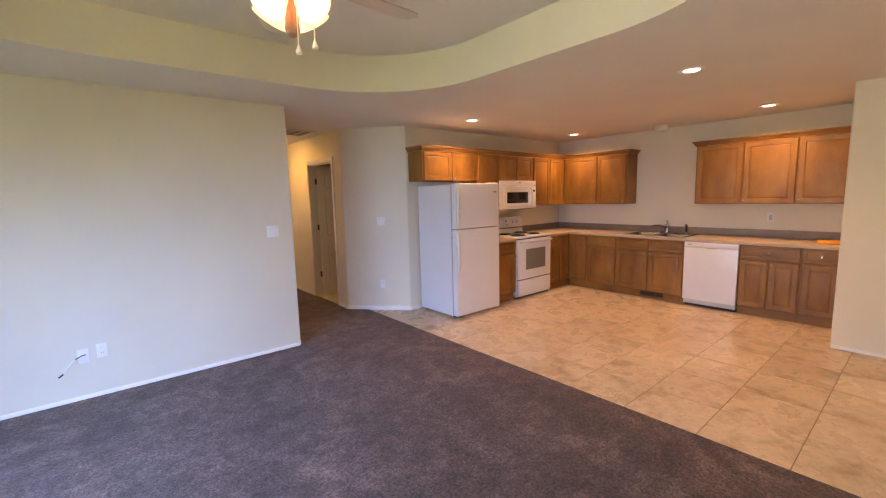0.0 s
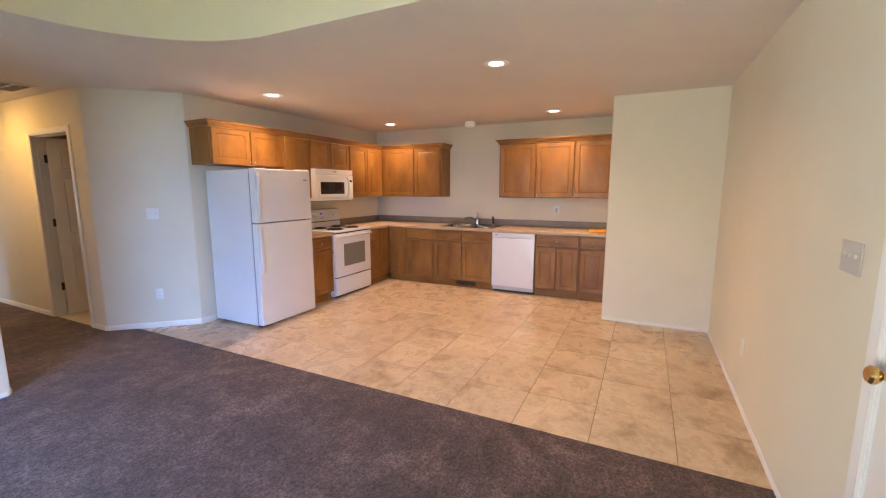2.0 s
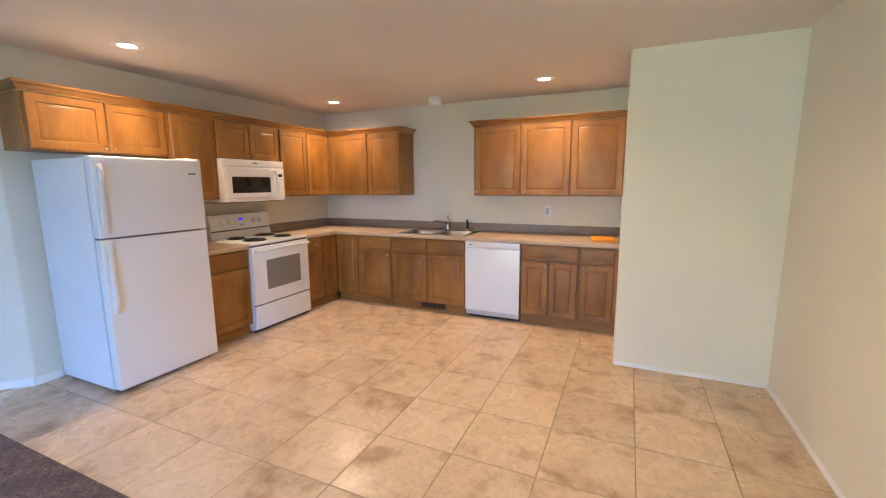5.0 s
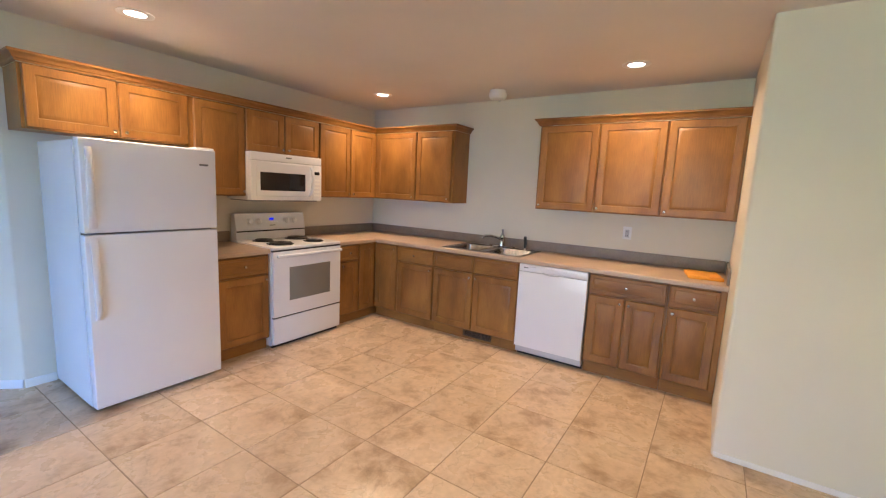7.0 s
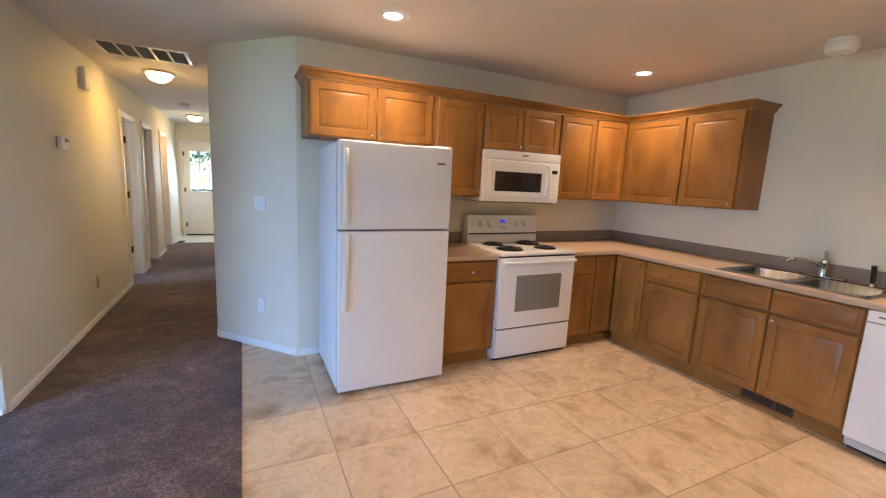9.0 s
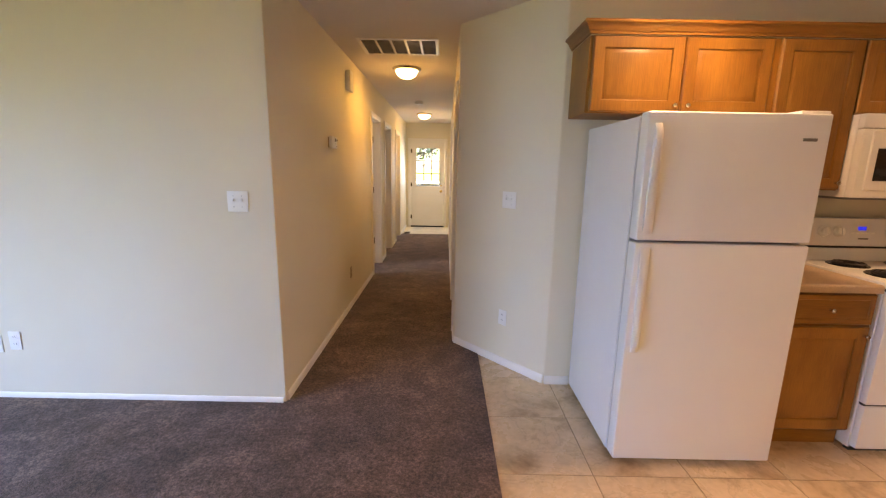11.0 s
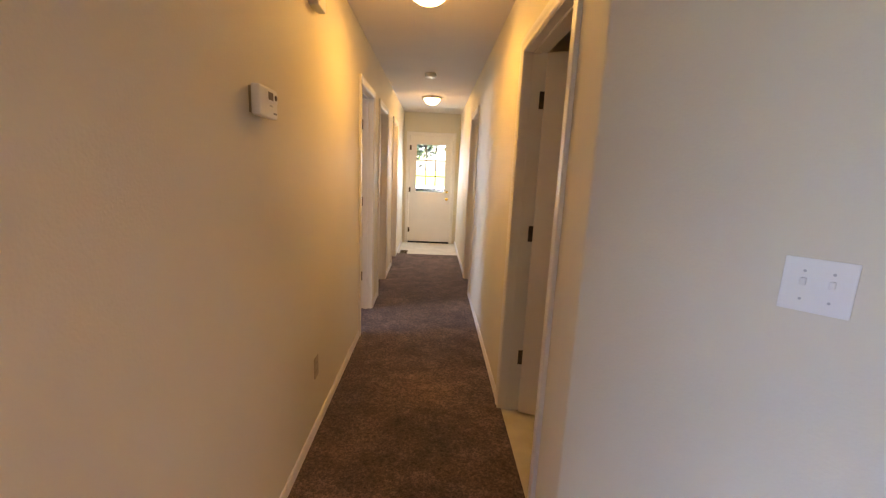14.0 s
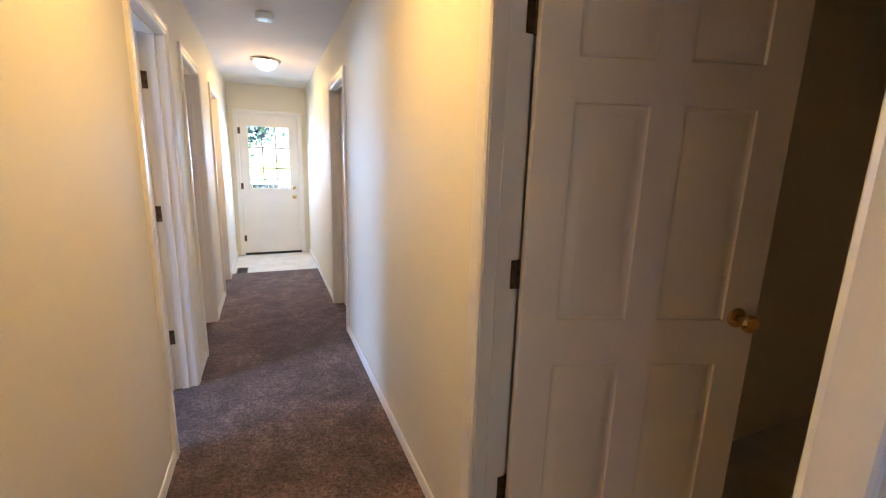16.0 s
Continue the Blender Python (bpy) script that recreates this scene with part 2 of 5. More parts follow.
GRASS = varied(material("lawn_grass", (0.15, 0.24, 0.04), 0.9), (0.16, 0.235, 0.045), (0.22, 0.30, 0.075), 3, fine=(60, (1, 1, 1), 0.3))
LEAF = varied(material("leaf_green", (0.06, 0.14, 0.12), 0.6), (0.075, 0.15, 0.155), (0.12, 0.20, 0.20), 4)
BARK = varied(material("bark", (0.12, 0.09, 0.07), 0.9), (0.08, 0.06, 0.045), (0.16, 0.125, 0.095), 12, stretch=(1, 1, 0.2))
# near-black blue puts shade into the colour of boards that stand in the sun
FENCE_WOOD = varied(material("shade_blue_fence", (0.10, 0.11, 0.13), 0.8), (0.022, 0.034, 0.055), (0.04, 0.055, 0.08), 6, stretch=(4, 4, 0.4))
SIDING = varied(material("pale_siding", (0.6, 0.6, 0.58), 0.7), (0.56, 0.56, 0.54), (0.64, 0.64, 0.62), 2)

# ---- building blocks ----


def cuboid(bm, x0, x1, y0, y1, z0, z1, bevel=0.0, segments=2):
    vs = [bm.verts.new(c) for c in ((x0, y0, z0), (x1, y0, z0), (x1, y1, z0), (x0, y1, z0), (x0, y0, z1), (x1, y0, z1), (x1, y1, z1), (x0, y1, z1))]
    fs = [bm.faces.new([vs[i] for i in q]) for q in ((3, 2, 1, 0), (4, 5, 6, 7), (0, 1, 5, 4), (1, 2, 6, 5), (2, 3, 7, 6), (3, 0, 4, 7))]
    if bevel:
        edges = list({e for f in fs for e in f.edges})
        bmesh.ops.bevel(bm, geom=edges, offset=bevel, segments=segments, affect="EDGES", profile=0.6)
    return bm


def block(*args, **kw):
    return cuboid(bmesh.new(), *args, **kw)


def lathe(profile, n=24, m=None, bm=None):
    """A turned body about z from (radius, height) pairs."""
    bm = bm or bmesh.new()
    m = m or Matrix()
    loops = []
    for r, z in profile:
        if r < 1e-6:
            loops.append([bm.verts.new(m @ Vector((0, 0, z)))])
        else:
            loops.append([bm.verts.new(m @ Vector((r * math.cos(2 * math.pi * k / n), r * math.sin(2 * math.pi * k / n), z))) for k in range(n)])
    for a, b in zip(loops, loops[1:]):
        for k in range(n):
            p, q = a[k % len(a)], a[(k + 1) % len(a)]
            r, s = b[(k + 1) % len(b)], b[k % len(b)]
            quad = list(dict.fromkeys((p, q, r, s)))
            if len(quad) > 2:
                bm.faces.new(quad)
    return bm


def tube(points, radius, n=10, bm=None):
    """A round bar along a chain of points, with closed ends."""
    bm = bm or bmesh.new()
    pts = [Vector(p) for p in points]
    rings, side = [], None
    for i, p in enumerate(pts):
        way = (pts[min(i + 1, len(pts) - 1)] - pts[max(i - 1, 0)]).normalized()
        if side is None:
            side = way.orthogonal().normalized()
        side = (side - way * side.dot(way)).normalized()
        up = way.cross(side)
        r = radius[i] if isinstance(radius, (list, tuple)) else radius
        rings.append([bm.verts.new(p + r * (math.cos(2 * math.pi * k / n) * side + math.sin(2 * math.pi * k / n) * up)) for k in range(n)])
    for a, b in zip(rings, rings[1:]):
        for k in range(n):
            bm.faces.new((a[k], a[(k + 1) % n], b[(k + 1) % n], b[k]))
    bm.faces.new(rings[0][::-1])
    bm.faces.new(rings[-1])
    return bm


def extrude_outline(points, z0, z1, bm=None):
    """A prism over a closed outline in x and y."""
    bm = bm or bmesh.new()
    low = [bm.verts.new((x, y, z0)) for x, y in points]
    high = [bm.verts.new((x, y, z1)) for x, y in points]
    n = len(points)
    bm.faces.new(low[::-1])
    bm.faces.new(high)
    for k in range(n):
        bm.faces.new((low[k], low[(k + 1) % n], high[(k + 1) % n], high[k]))
    bmesh.ops.recalc_face_normals(bm, faces=bm.faces)
    return bm


def panelled(w, h, thick, panels, profile, edge=0.003):
    """A slab from x 0 to w and z 0 to h, its back at y 0 and its front at -thick, with moulded panels (x0, x1, z0, z1) cut into the front."""
    bm = bmesh.new()
    xs = sorted({0, w, *[p[0] for p in panels], *[p[1] for p in panels]})
    zs = sorted({0, h, *[p[2] for p in panels], *[p[3] for p in panels]})
    made = {}

    def v(x, y, z):
        key = (round(x, 5), round(y, 5), round(z, 5))
        if key not in made:
            made[key] = bm.verts.new((x, y, z))
        return made[key]

    def inset(x, z):
        return (min(max(x, edge), w - edge), min(max(z, edge), h - edge))

    for a, b in zip(xs, xs[1:]):
        for c, d in zip(zs, zs[1:]):
            inside = next((p for p in panels if a >= p[0] - 1e-6 and b <= p[1] + 1e-6 and c >= p[2] - 1e-6 and d <= p[3] + 1e-6), None)
            if inside:
                continue
            corners = [inset(x, z) for x, z in ((a, c), (b, c), (b, d), (a, d))]
            bm.faces.new([v(x, -thick, z) for x, z in corners])
    for a, b, c, d in panels:
        last = [v(x, -thick, z) for x, z in ((a, c), (b, c), (b, d), (a, d))]
        for ins, deep in profile:
            ring = [bm.verts.new((x, -thick + deep, z)) for x, z in ((a + ins, c + ins), (b - ins, c + ins), (b - ins, d - ins), (a + ins, d - ins))]
            for k in range(4):
                bm.faces.new((last[k], last[(k + 1) % 4], ring[(k + 1) % 4], ring[k]))
            last = ring
        bm.faces.new(last)
    front = [v(*((x, -thick, z))) for x, z in ((edge, edge), (w - edge, edge), (w - edge, h - edge), (edge, h - edge))]
    rim = [bm.verts.new((x, -thick + edge, z)) for x, z in ((0, 0), (w, 0), (w, h), (0, h))]
    back = [bm.verts.new((x, 0, z)) for x, z in ((0, 0), (w, 0), (w, h), (0, h))]
    for k in range(4):
        bm.faces.new((rim[k], rim[(k + 1) % 4], front[(k + 1) % 4], front[k]))
        bm.faces.new((back[k], back[(k + 1) % 4], rim[(k + 1) % 4], rim[k]))
    bm.faces.new(back[::-1])
    bmesh.ops.recalc_face_normals(bm, faces=bm.faces)
    return bm


def to_object(name, bm, mat, sharp=32):
    me = bpy.data.meshes.new(name)
    bm.to_mesh(me)
    bm.free()
    me.materials.append(mat)
    me.polygons.foreach_set("use_smooth", [True] * len(me.polygons))
    me.set_sharp_from_angle(angle=radians(sharp))
    return new(name, me)


def part(name, bm, mat, parent, label="", at=None):
    ob = to_object(name, bm, mat)
    ob.parent = parent
    if at is not None:
        ob.matrix_basis = at
    return tagged(ob, label)


def thing(name, at, label, category, group="", kind=""):
    ob = new(name)
    ob.empty_display_size = 0.1
    ob.matrix_basis = at
    return tagged(ob, label, category, group, kind)


def single(name, bm, mat, label, category, group="", kind="", at=None):
    ob = to_object(name, bm, mat)
    if at is not None:
        ob.matrix_basis = at
    return tagged(ob, label, category, group, kind)


def turn(axis, degrees):
    return Matrix.Rotation(radians(degrees), 4, axis)

# ---- the plan, in metres ----
CEIL, TRAY = 2.44, 2.745
WEST, SOUTH, NORTH = -1.80, -0.556, 4.135
HALL_L, HALL_R, HALL_END = 1.46, 2.50, 11.85
KITCHEN_N, EAST = 4.425, 6.50
PANTRY_X, PANTRY_Y = 5.195, 0.485
SEAM_X, CARPET_END = 2.686, 10.71
WALL = 0.115


def wall(name, pieces, label, mat=None):
    bm = bmesh.new()
    for p in pieces:
        cuboid(bm, *p)
    return single(name, bm, mat or PAINT, label, "wall", kind="structure")


def rounded(points, radius, steps=5):
    """An outline with its corners rounded; points are (x, y, round it?)."""
    out = []
    n = len(points)
    for i, (x, y, r) in enumerate(points):
        if not r:
            out.append((x, y))
            continue
        p = Vector((x, y))
        a = (Vector(points[i - 1][:2]) - p).normalized()
        b = (Vector(points[(i + 1) % n][:2]) - p).normalized()
        half = a.angle(b) / 2
        d = radius / math.tan(half)
        centre = p + (a + b).normalized() * radius / math.sin(half)
        s, e = p + a * d - centre, p + b * d - centre
        for k in range(steps + 1):
            v = s.lerp(e, k / steps).normalized() * radius
            out.append((centre.x + v.x, centre.y + v.y))
    return out


CREAM = "smooth cream painted plaster wall"
# living room: west wall with a wide window, south wall with the front door
W0, W1, WZ0, WZ1 = 0.50, 3.06, 0.30, 2.12
wall("wall_west", [(WEST - 0.14, WEST, SOUTH - 0.14, W0, 0, 2.9), (WEST - 0.14, WEST, W1, NORTH + 0.14, 0, 2.9), (WEST - 0.14, WEST, W0, W1, 0, WZ0), (WEST - 0.14, WEST, W0, W1, WZ1, 2.9)], CREAM)
FD0, FD1, FDZ = 1.03, 1.945, 2.04
wall("wall_south", [(WEST, FD0, SOUTH - 0.14, SOUTH, 0, 2.9), (FD1, 6.62, SOUTH - 0.14, SOUTH, 0, 2.9), (FD0, FD1, SOUTH - 0.14, SOUTH, FDZ, 2.9)], CREAM)
# living room's north wall with the rounded hall corner, and the hall's left wall up to the first door
L1A, L1B = 7.25, 7.90
L2A, L2B = 8.37, 9.04
L3A, L3B = 9.83, 10.45
out = rounded([(WEST, NORTH, 0), (HALL_L + 0.003, NORTH, 1), (HALL_L, L1A, 0), (HALL_L - WALL, L1A, 0), (HALL_L - WALL, NORTH + WALL, 0), (WEST, NORTH + WALL, 0)], 0.007)
single("wall_living_north", extrude_outline(out, 0, CEIL), PAINT, CREAM + " with a rounded hall corner", "wall", kind="structure")
DZ = 2.04
wall("wall_hall_left", [(HALL_L - WALL, HALL_L, L1B, L2A, 0, CEIL), (HALL_L - WALL, HALL_L, L2B, L3A, 0, CEIL), (HALL_L - WALL, HALL_L, L3B, HALL_END, 0, CEIL),
                        (HALL_L - WALL, HALL_L, L1A, L1B, DZ, CEIL), (HALL_L - WALL, HALL_L, L2A, L2B, DZ, CEIL), (HALL_L - WALL, HALL_L, L3A, L3B, DZ, CEIL)], CREAM)
# the hall's right wall, the slanting corner and the kitchen's north wall
R1A, R1B = 5.365, 6.170
R2A, R2B = 8.50, 9.215
out = rounded([(HALL_R, R1A, 0), (HALL_R, 5.07, 1), (3.10, KITCHEN_N, 1), (EAST + 0.1, KITCHEN_N, 0), (EAST + 0.1, KITCHEN_N + WALL, 0), (3.15, KITCHEN_N + WALL, 0), (HALL_R + WALL, 5.115, 0), (HALL_R + WALL, R1A, 0)], 0.02)
single("wall_kitchen_north", extrude_outline(out, 0, CEIL), PAINT, CREAM + " turning a slanted corner to the hall", "wall", kind="structure")
wall("wall_hall_right", [(HALL_R, HALL_R + WALL, R1B, R2A, 0, CEIL), (HALL_R, HALL_R + WALL, R2B, HALL_END, 0, CEIL), (HALL_R, HALL_R + WALL, R1A, R1B, DZ, CEIL), (HALL_R, HALL_R + WALL, R2A, R2B, DZ, CEIL)], CREAM)
ED0, ED1, EDZ = 1.575, 2.375, 2.03
wall("wall_hall_end", [(HALL_L - WALL, ED0, HALL_END, HALL_END + 0.14, 0, 2.6), (ED1, HALL_R + WALL, HALL_END, HALL_END + 0.14, 0, 2.6), (ED0, ED1, HALL_END, HALL_END + 0.14, EDZ, 2.6)], CREAM)
# kitchen's east wall and the pantry block
wall("wall_east", [(EAST, EAST + 0.12, PANTRY_Y - 0.1, KITCHEN_N, 0, 2.6)], CREAM)
out = rounded([(PANTRY_X, SOUTH, 0), (PANTRY_X, PANTRY_Y, 1), (EAST, PANTRY_Y, 0), (EAST, PANTRY_Y - 0.1, 0), (PANTRY_X + 0.1, PANTRY_Y - 0.1, 0), (PANTRY_X + 0.1, SOUTH, 0)], 0.018)
single("wall_pantry", extrude_outline(out, 0, CEIL), PAINT, CREAM + " of the pantry block", "wall", kind="structure")
# plain walls that close the rooms behind the doors
wall("wall_bath_back", [(5.0, 5.1, KITCHEN_N + WALL, 6.455, 0, CEIL), (HALL_R + WALL, 5.0, 6.34, 6.455, 0, CEIL)], CREAM)
B0, B1, BZ0, BZ1 = 5.95, 7.55, 0.9, 2.1
wall("wall_bedroom_back", [(-1.75, -1.65, NORTH + WALL, B0, 0, CEIL), (-1.75, -1.65, B1, 11.95, 0, CEIL), (-1.75, -1.65, B0, B1, 0, BZ0), (-1.75, -1.65, B0, B1, BZ1, CEIL), (-1.65, HALL_L - WALL, 8.06, 8.16, 0, CEIL), (-1.65, HALL_L - WALL, 11.85, 11.95, 0, CEIL)], CREAM)
wall("wall_far_room_back", [(4.4, 4.5, 6.455, 11.95, 0, CEIL), (HALL_R + WALL, 4.4, 11.85, 11.95, 0, CEIL)], CREAM)

# ceilings: the flat one has a hole with rounded corners, over which the tray stands
TX0, TX1, TY0, TY1, TR = -1.0, 2.34, 0.22, 3.345, 1.0
tray_line = rounded([(TX0, TY0, 1), (TX1, TY0, 1), (TX1, TY1, 1), (TX0, TY1, 1)], TR, 18)


def ceiling_with_hole():
    bm = bmesh.new()
    outer = [(WEST, SOUTH), (2.6, SOUTH), (2.6, NORTH), (WEST, NORTH)]
    hole = [bm.verts.new((x, y, CEIL)) for x, y in tray_line]
    rim = [bm.verts.new((x, y, CEIL)) for x, y in outer]
    edges = [bm.edges.new((a[k], a[(k + 1) % len(a)])) for a in (hole, rim) for k in range(len(a))]
    bmesh.ops.triangle_fill(bm, edges=edges, use_beauty=True)
    inside = [f for f in bm.faces if TX0 + 0.3 < f.calc_center_median().x < TX1 - 0.3 and TY0 + 0.3 < f.calc_center_median().y < TY1 - 0.3]
    inside = [f for f in inside if all(v in set(hole) for v in f.verts)]
    bmesh.ops.delete(bm, geom=inside, context="FACES")
    return bm


bm = ceiling_with_hole()
cuboid(bm, 2.6, EAST + 0.12, SOUTH, KITCHEN_N + WALL, CEIL, CEIL + 0.02)
cuboid(bm, HALL_L - WALL, 2.6, NORTH, HALL_END, CEIL, CEIL + 0.02)
cuboid(bm, 2.6, 5.1, KITCHEN_N + WALL, HALL_END, CEIL, CEIL + 0.02)
cuboid(bm, -1.75, HALL_L - WALL, NORTH, HALL_END, CEIL, CEIL + 0.02)
bmesh.ops.recalc_face_normals(bm, faces=bm.faces)
single("ceiling", bm, CEILING_PAINT, "flat off-white textured ceiling", "ceiling", kind="structure")
bm = bmesh.new()
low = [bm.verts.new((x, y, CEIL)) for x, y in tray_line]
high = [bm.verts.new((x, y, TRAY)) for x, y in tray_line]
for k in range(len(low)):
    bm.faces.new((low[k], low[(k + 1) % len(low)], high[(k + 1) % len(low)], high[k]))
single("ceiling_tray_edge", bm, PAINT, "curved cream upright edge of the tray ceiling", "ceiling", kind="structure")
single("ceiling_tray", block(WEST, 2.7, SOUTH, NORTH, TRAY, TRAY + 0.03), CEILING_PAINT, "raised off-white tray ceiling", "ceiling", kind="structure")
single("roof", block(WEST - 0.4, EAST + 0.5, SOUTH - 0.5, HALL_END + 0.4, 2.9, 2.98), SIDING, "flat closing roof deck", "roof", kind="structure")

# floors
bm = extrude_outline([(WEST, SOUTH), (SEAM_X, SOUTH), (SEAM_X, 4.872), (HALL_R + 0.01, 5.062), (HALL_R + 0.01, CARPET_END), (HALL_L - 0.1, CARPET_END), (HALL_L - 0.1, NORTH + 0.01), (WEST, NORTH + 0.01)], -0.05, 0.006)
single("floor_bedroom", block(-1.65, HALL_L - 0.1, NORTH + WALL, HALL_END, -0.05, 0.0055), CARPET, "dark brown bedroom carpet", "carpet", kind="structure")
single("floor_far_room", block(HALL_R + 0.01, 4.4, 6.455, HALL_END, -0.05, 0.0055), CARPET, "dark brown carpet behind a closed door", "carpet", kind="structure")
single("floor_carpet", bm, CARPET, "dark brown cut-pile carpet with trodden patches", "carpet", kind="structure")
single("floor_hall_vinyl", block(HALL_L - 0.02, HALL_R + 0.02, CARPET_END, HALL_END + 0.1, -0.05, 0.0), VINYL, "pale vinyl floor by the back door", "floor", kind="structure")
single("floor_bath", block(HALL_R + 0.01, 5.0, 4.53, 6.35, -0.05, 0.0), VINYL, "pale vinyl bathroom floor", "floor", kind="structure")
kitchen_floor = single("floor_kitchen", extrude_outline([(SEAM_X, SOUTH), (EAST + 0.05, SOUTH), (EAST + 0.05, KITCHEN_N + 0.03), (3.10, KITCHEN_N + 0.03), (SEAM_X, 4.88)], -0.05, -0.002), GROUT, "grout bed of the beige tiled kitchen floor", "floor", kind="structure")

# baseboards
def baseboard(name, x0, y0, x1, y1, high=0.058):
    """A moulded board along a wall from one point to the other; the room lies to its right-hand side."""
    a, b = Vector((x0, y0)), Vector((x1, y1))
    way = (b - a).normalized()
    side = Vector((way.y, -way.x))
    bm = bmesh.new()
    profile = [(0, 0), (0.012, 0), (0.012, high - 0.018), (0.007, high - 0.004), (0.004, high), (0, high)]
    rows = [[bm.verts.new((p.x + side.x * d, p.y + side.y * d, z)) for d, z in profile] for p in (a, b)]
    for k in range(len(profile)):
        j = (k + 1) % len(profile)
        bm.faces.new((rows[0][k], rows[0][j], rows[1][j], rows[1][k]))
    bm.faces.new(rows[0])
    bm.faces.new(rows[1][::-1])
    bmesh.ops.recalc_face_normals(bm, faces=bm.faces)
    return single(name, bm, TRIM, "slim white painted baseboard", "baseboard", kind="structure")


CW = 0.062  # casing width
baseboard("baseboard_living_north", WEST, NORTH, HALL_L - 0.012, NORTH, 0.036)
baseboard("baseboard_hall_left", HALL_L + 0.003, NORTH + 0.022, HALL_L, L1A - CW)
baseboard("baseboard_hall_left_2", HALL_L, L1B + CW, HALL_L, L2A - CW)
baseboard("baseboard_hall_left_3", HALL_L, L2B + CW, HALL_L, L3A - CW)
baseboard("baseboard_hall_left_4", HALL_L, L3B + CW, HALL_L, HALL_END)
baseboard("baseboard_hall_right", HALL_R, R1A - CW, HALL_R, 5.08)
baseboard("baseboard_slant", HALL_R + 0.006, 5.064, 3.094, KITCHEN_N + 0.007)
baseboard("baseboard_kitchen_north", 3.10, KITCHEN_N, 3.26, KITCHEN_N)
baseboard("baseboard_hall_right_2", HALL_R, R2A - CW, HALL_R, R1B + CW)
baseboard("baseboard_hall_right_3", HALL_R, HALL_END, HALL_R, R2B + CW)
baseboard("baseboard_pantry", PANTRY_X, PANTRY_Y - 0.01, PANTRY_X, SOUTH, 0.03)
baseboard("baseboard_south", PANTRY_X, SOUTH, FD1 + CW, SOUTH, 0.03)
baseboard("baseboard_south_2", FD0 - CW, SOUTH, WEST, SOUTH)
baseboard("baseboard_west", WEST, SOUTH, WEST, NORTH)

# ---- doors ----
# every door stands in a frame of its own: x along the opening, the room at negative y, the wall from y 0 to its depth


# a stepped casing board's section: across the wall from the opening's edge, and out of it
CASING = [(0, 0), (0, -0.009), (0.008, -0.014), (0.030, -0.012), (0.040, -0.017), (CW - 0.004, -0.017), (CW, -0.013), (CW, 0)]


def mitred_casing(w, h, side=-1, reach=0.0):
    """Three casing boards, mitred, round an opening w wide and h high. side -1: on the face at y reach towards negative y."""
    prof = CASING
    boards = []
    for kind in ("left", "head", "right"):
        bm = bmesh.new()
        ends = []
        for e in (0, 1):
            ring = []
            for d, y in prof:
                yy = reach + y * (1 if side < 0 else -1)
                if kind == "left":
                    ring.append(bm.verts.new((-d, yy, 0 if e == 0 else h + d)))
                elif kind == "right":
                    ring.append(bm.verts.new((w + d, yy, 0 if e == 0 else h + d)))
                else:
                    ring.append(bm.verts.new((-d if e == 0 else w + d, yy, h + d)))
            ends.append(ring)
        n = len(prof)
        for k in range(n):
            bm.faces.new((ends[0][k], ends[0][(k + 1) % n], ends[1][(k + 1) % n], ends[1][k]))
        bm.faces.new(ends[0])
        bm.faces.new(ends[1][::-1])
        bmesh.ops.recalc_face_normals(bm, faces=bm.faces)
        boards.append(bm)
    return boards


def knob_parts(parent, mat, x, z, y, out=-1, label="round polished knob"):
    """A door knob on its rose, standing out of the face at y."""
    m = pose(x, y, z, 90 if out < 0 else -90)
    prof = [(0.0, 0), (0.031, 0), (0.031, 0.004), (0.024, 0.010), (0.012, 0.013), (0.011, 0.030), (0.020, 0.036), (0.027, 0.046), (0.027, 0.056), (0.020, 0.064), (0, 0.066)]
    return part("door_knob", lathe(prof, 20), mat, parent, label, m)


def hinge_part(parent, m):
    bm = lathe([(0, -0.046), (0.0065, -0.046), (0.0065, 0.046), (0, 0.046)], 10)
    cuboid(bm, 0.002, 0.030, -0.0015, 0.0015, -0.044, 0.044)
    cuboid(bm, -0.0015, 0.0015, 0.002, 0.030, -0.044, 0.044)
    return part("hinge", bm, BRONZE, parent, "dark bronze hinge", m)


def six_panel(w, h):
    k = w / 0.76
    cols = [(0.112 * k, w / 2 - 0.05 * k), (w / 2 + 0.05 * k, w - 0.112 * k)]
    rows = [(0.235, 0.80), (0.945, 1.565), (1.68, 1.90)]
    return [(a, b, c, d) for a, b in cols for c, d in rows]


SIX_PROFILE = [(0.004, 0.006), (0.011, 0.008), (0.014, 0.0075), (0.034, 0.0015), (0.037, 0.001)]


def slab_bm(w, h, thick=0.035):
    """A six-panel slab, panelled on both faces: hinge edge at x 0, front at y -thick, back at y 0."""
    bm = panelled(w, h, thick / 2, six_panel(w, h), SIX_PROFILE)
    other = panelled(w, h, thick / 2, six_panel(w, h), SIX_PROFILE)
    me = bpy.data.meshes.new("half")
    other.to_mesh(me)
    other.free()
    me.transform(Matrix.Translation((w, 0, 0)) @ turn("Z", 180))
    bm.from_mesh(me)
    bpy.data.meshes.remove(me)
    bmesh.ops.transform(bm, matrix=Matrix.Translation((0, -thick / 2, 0)), verts=bm.verts)
    return bm


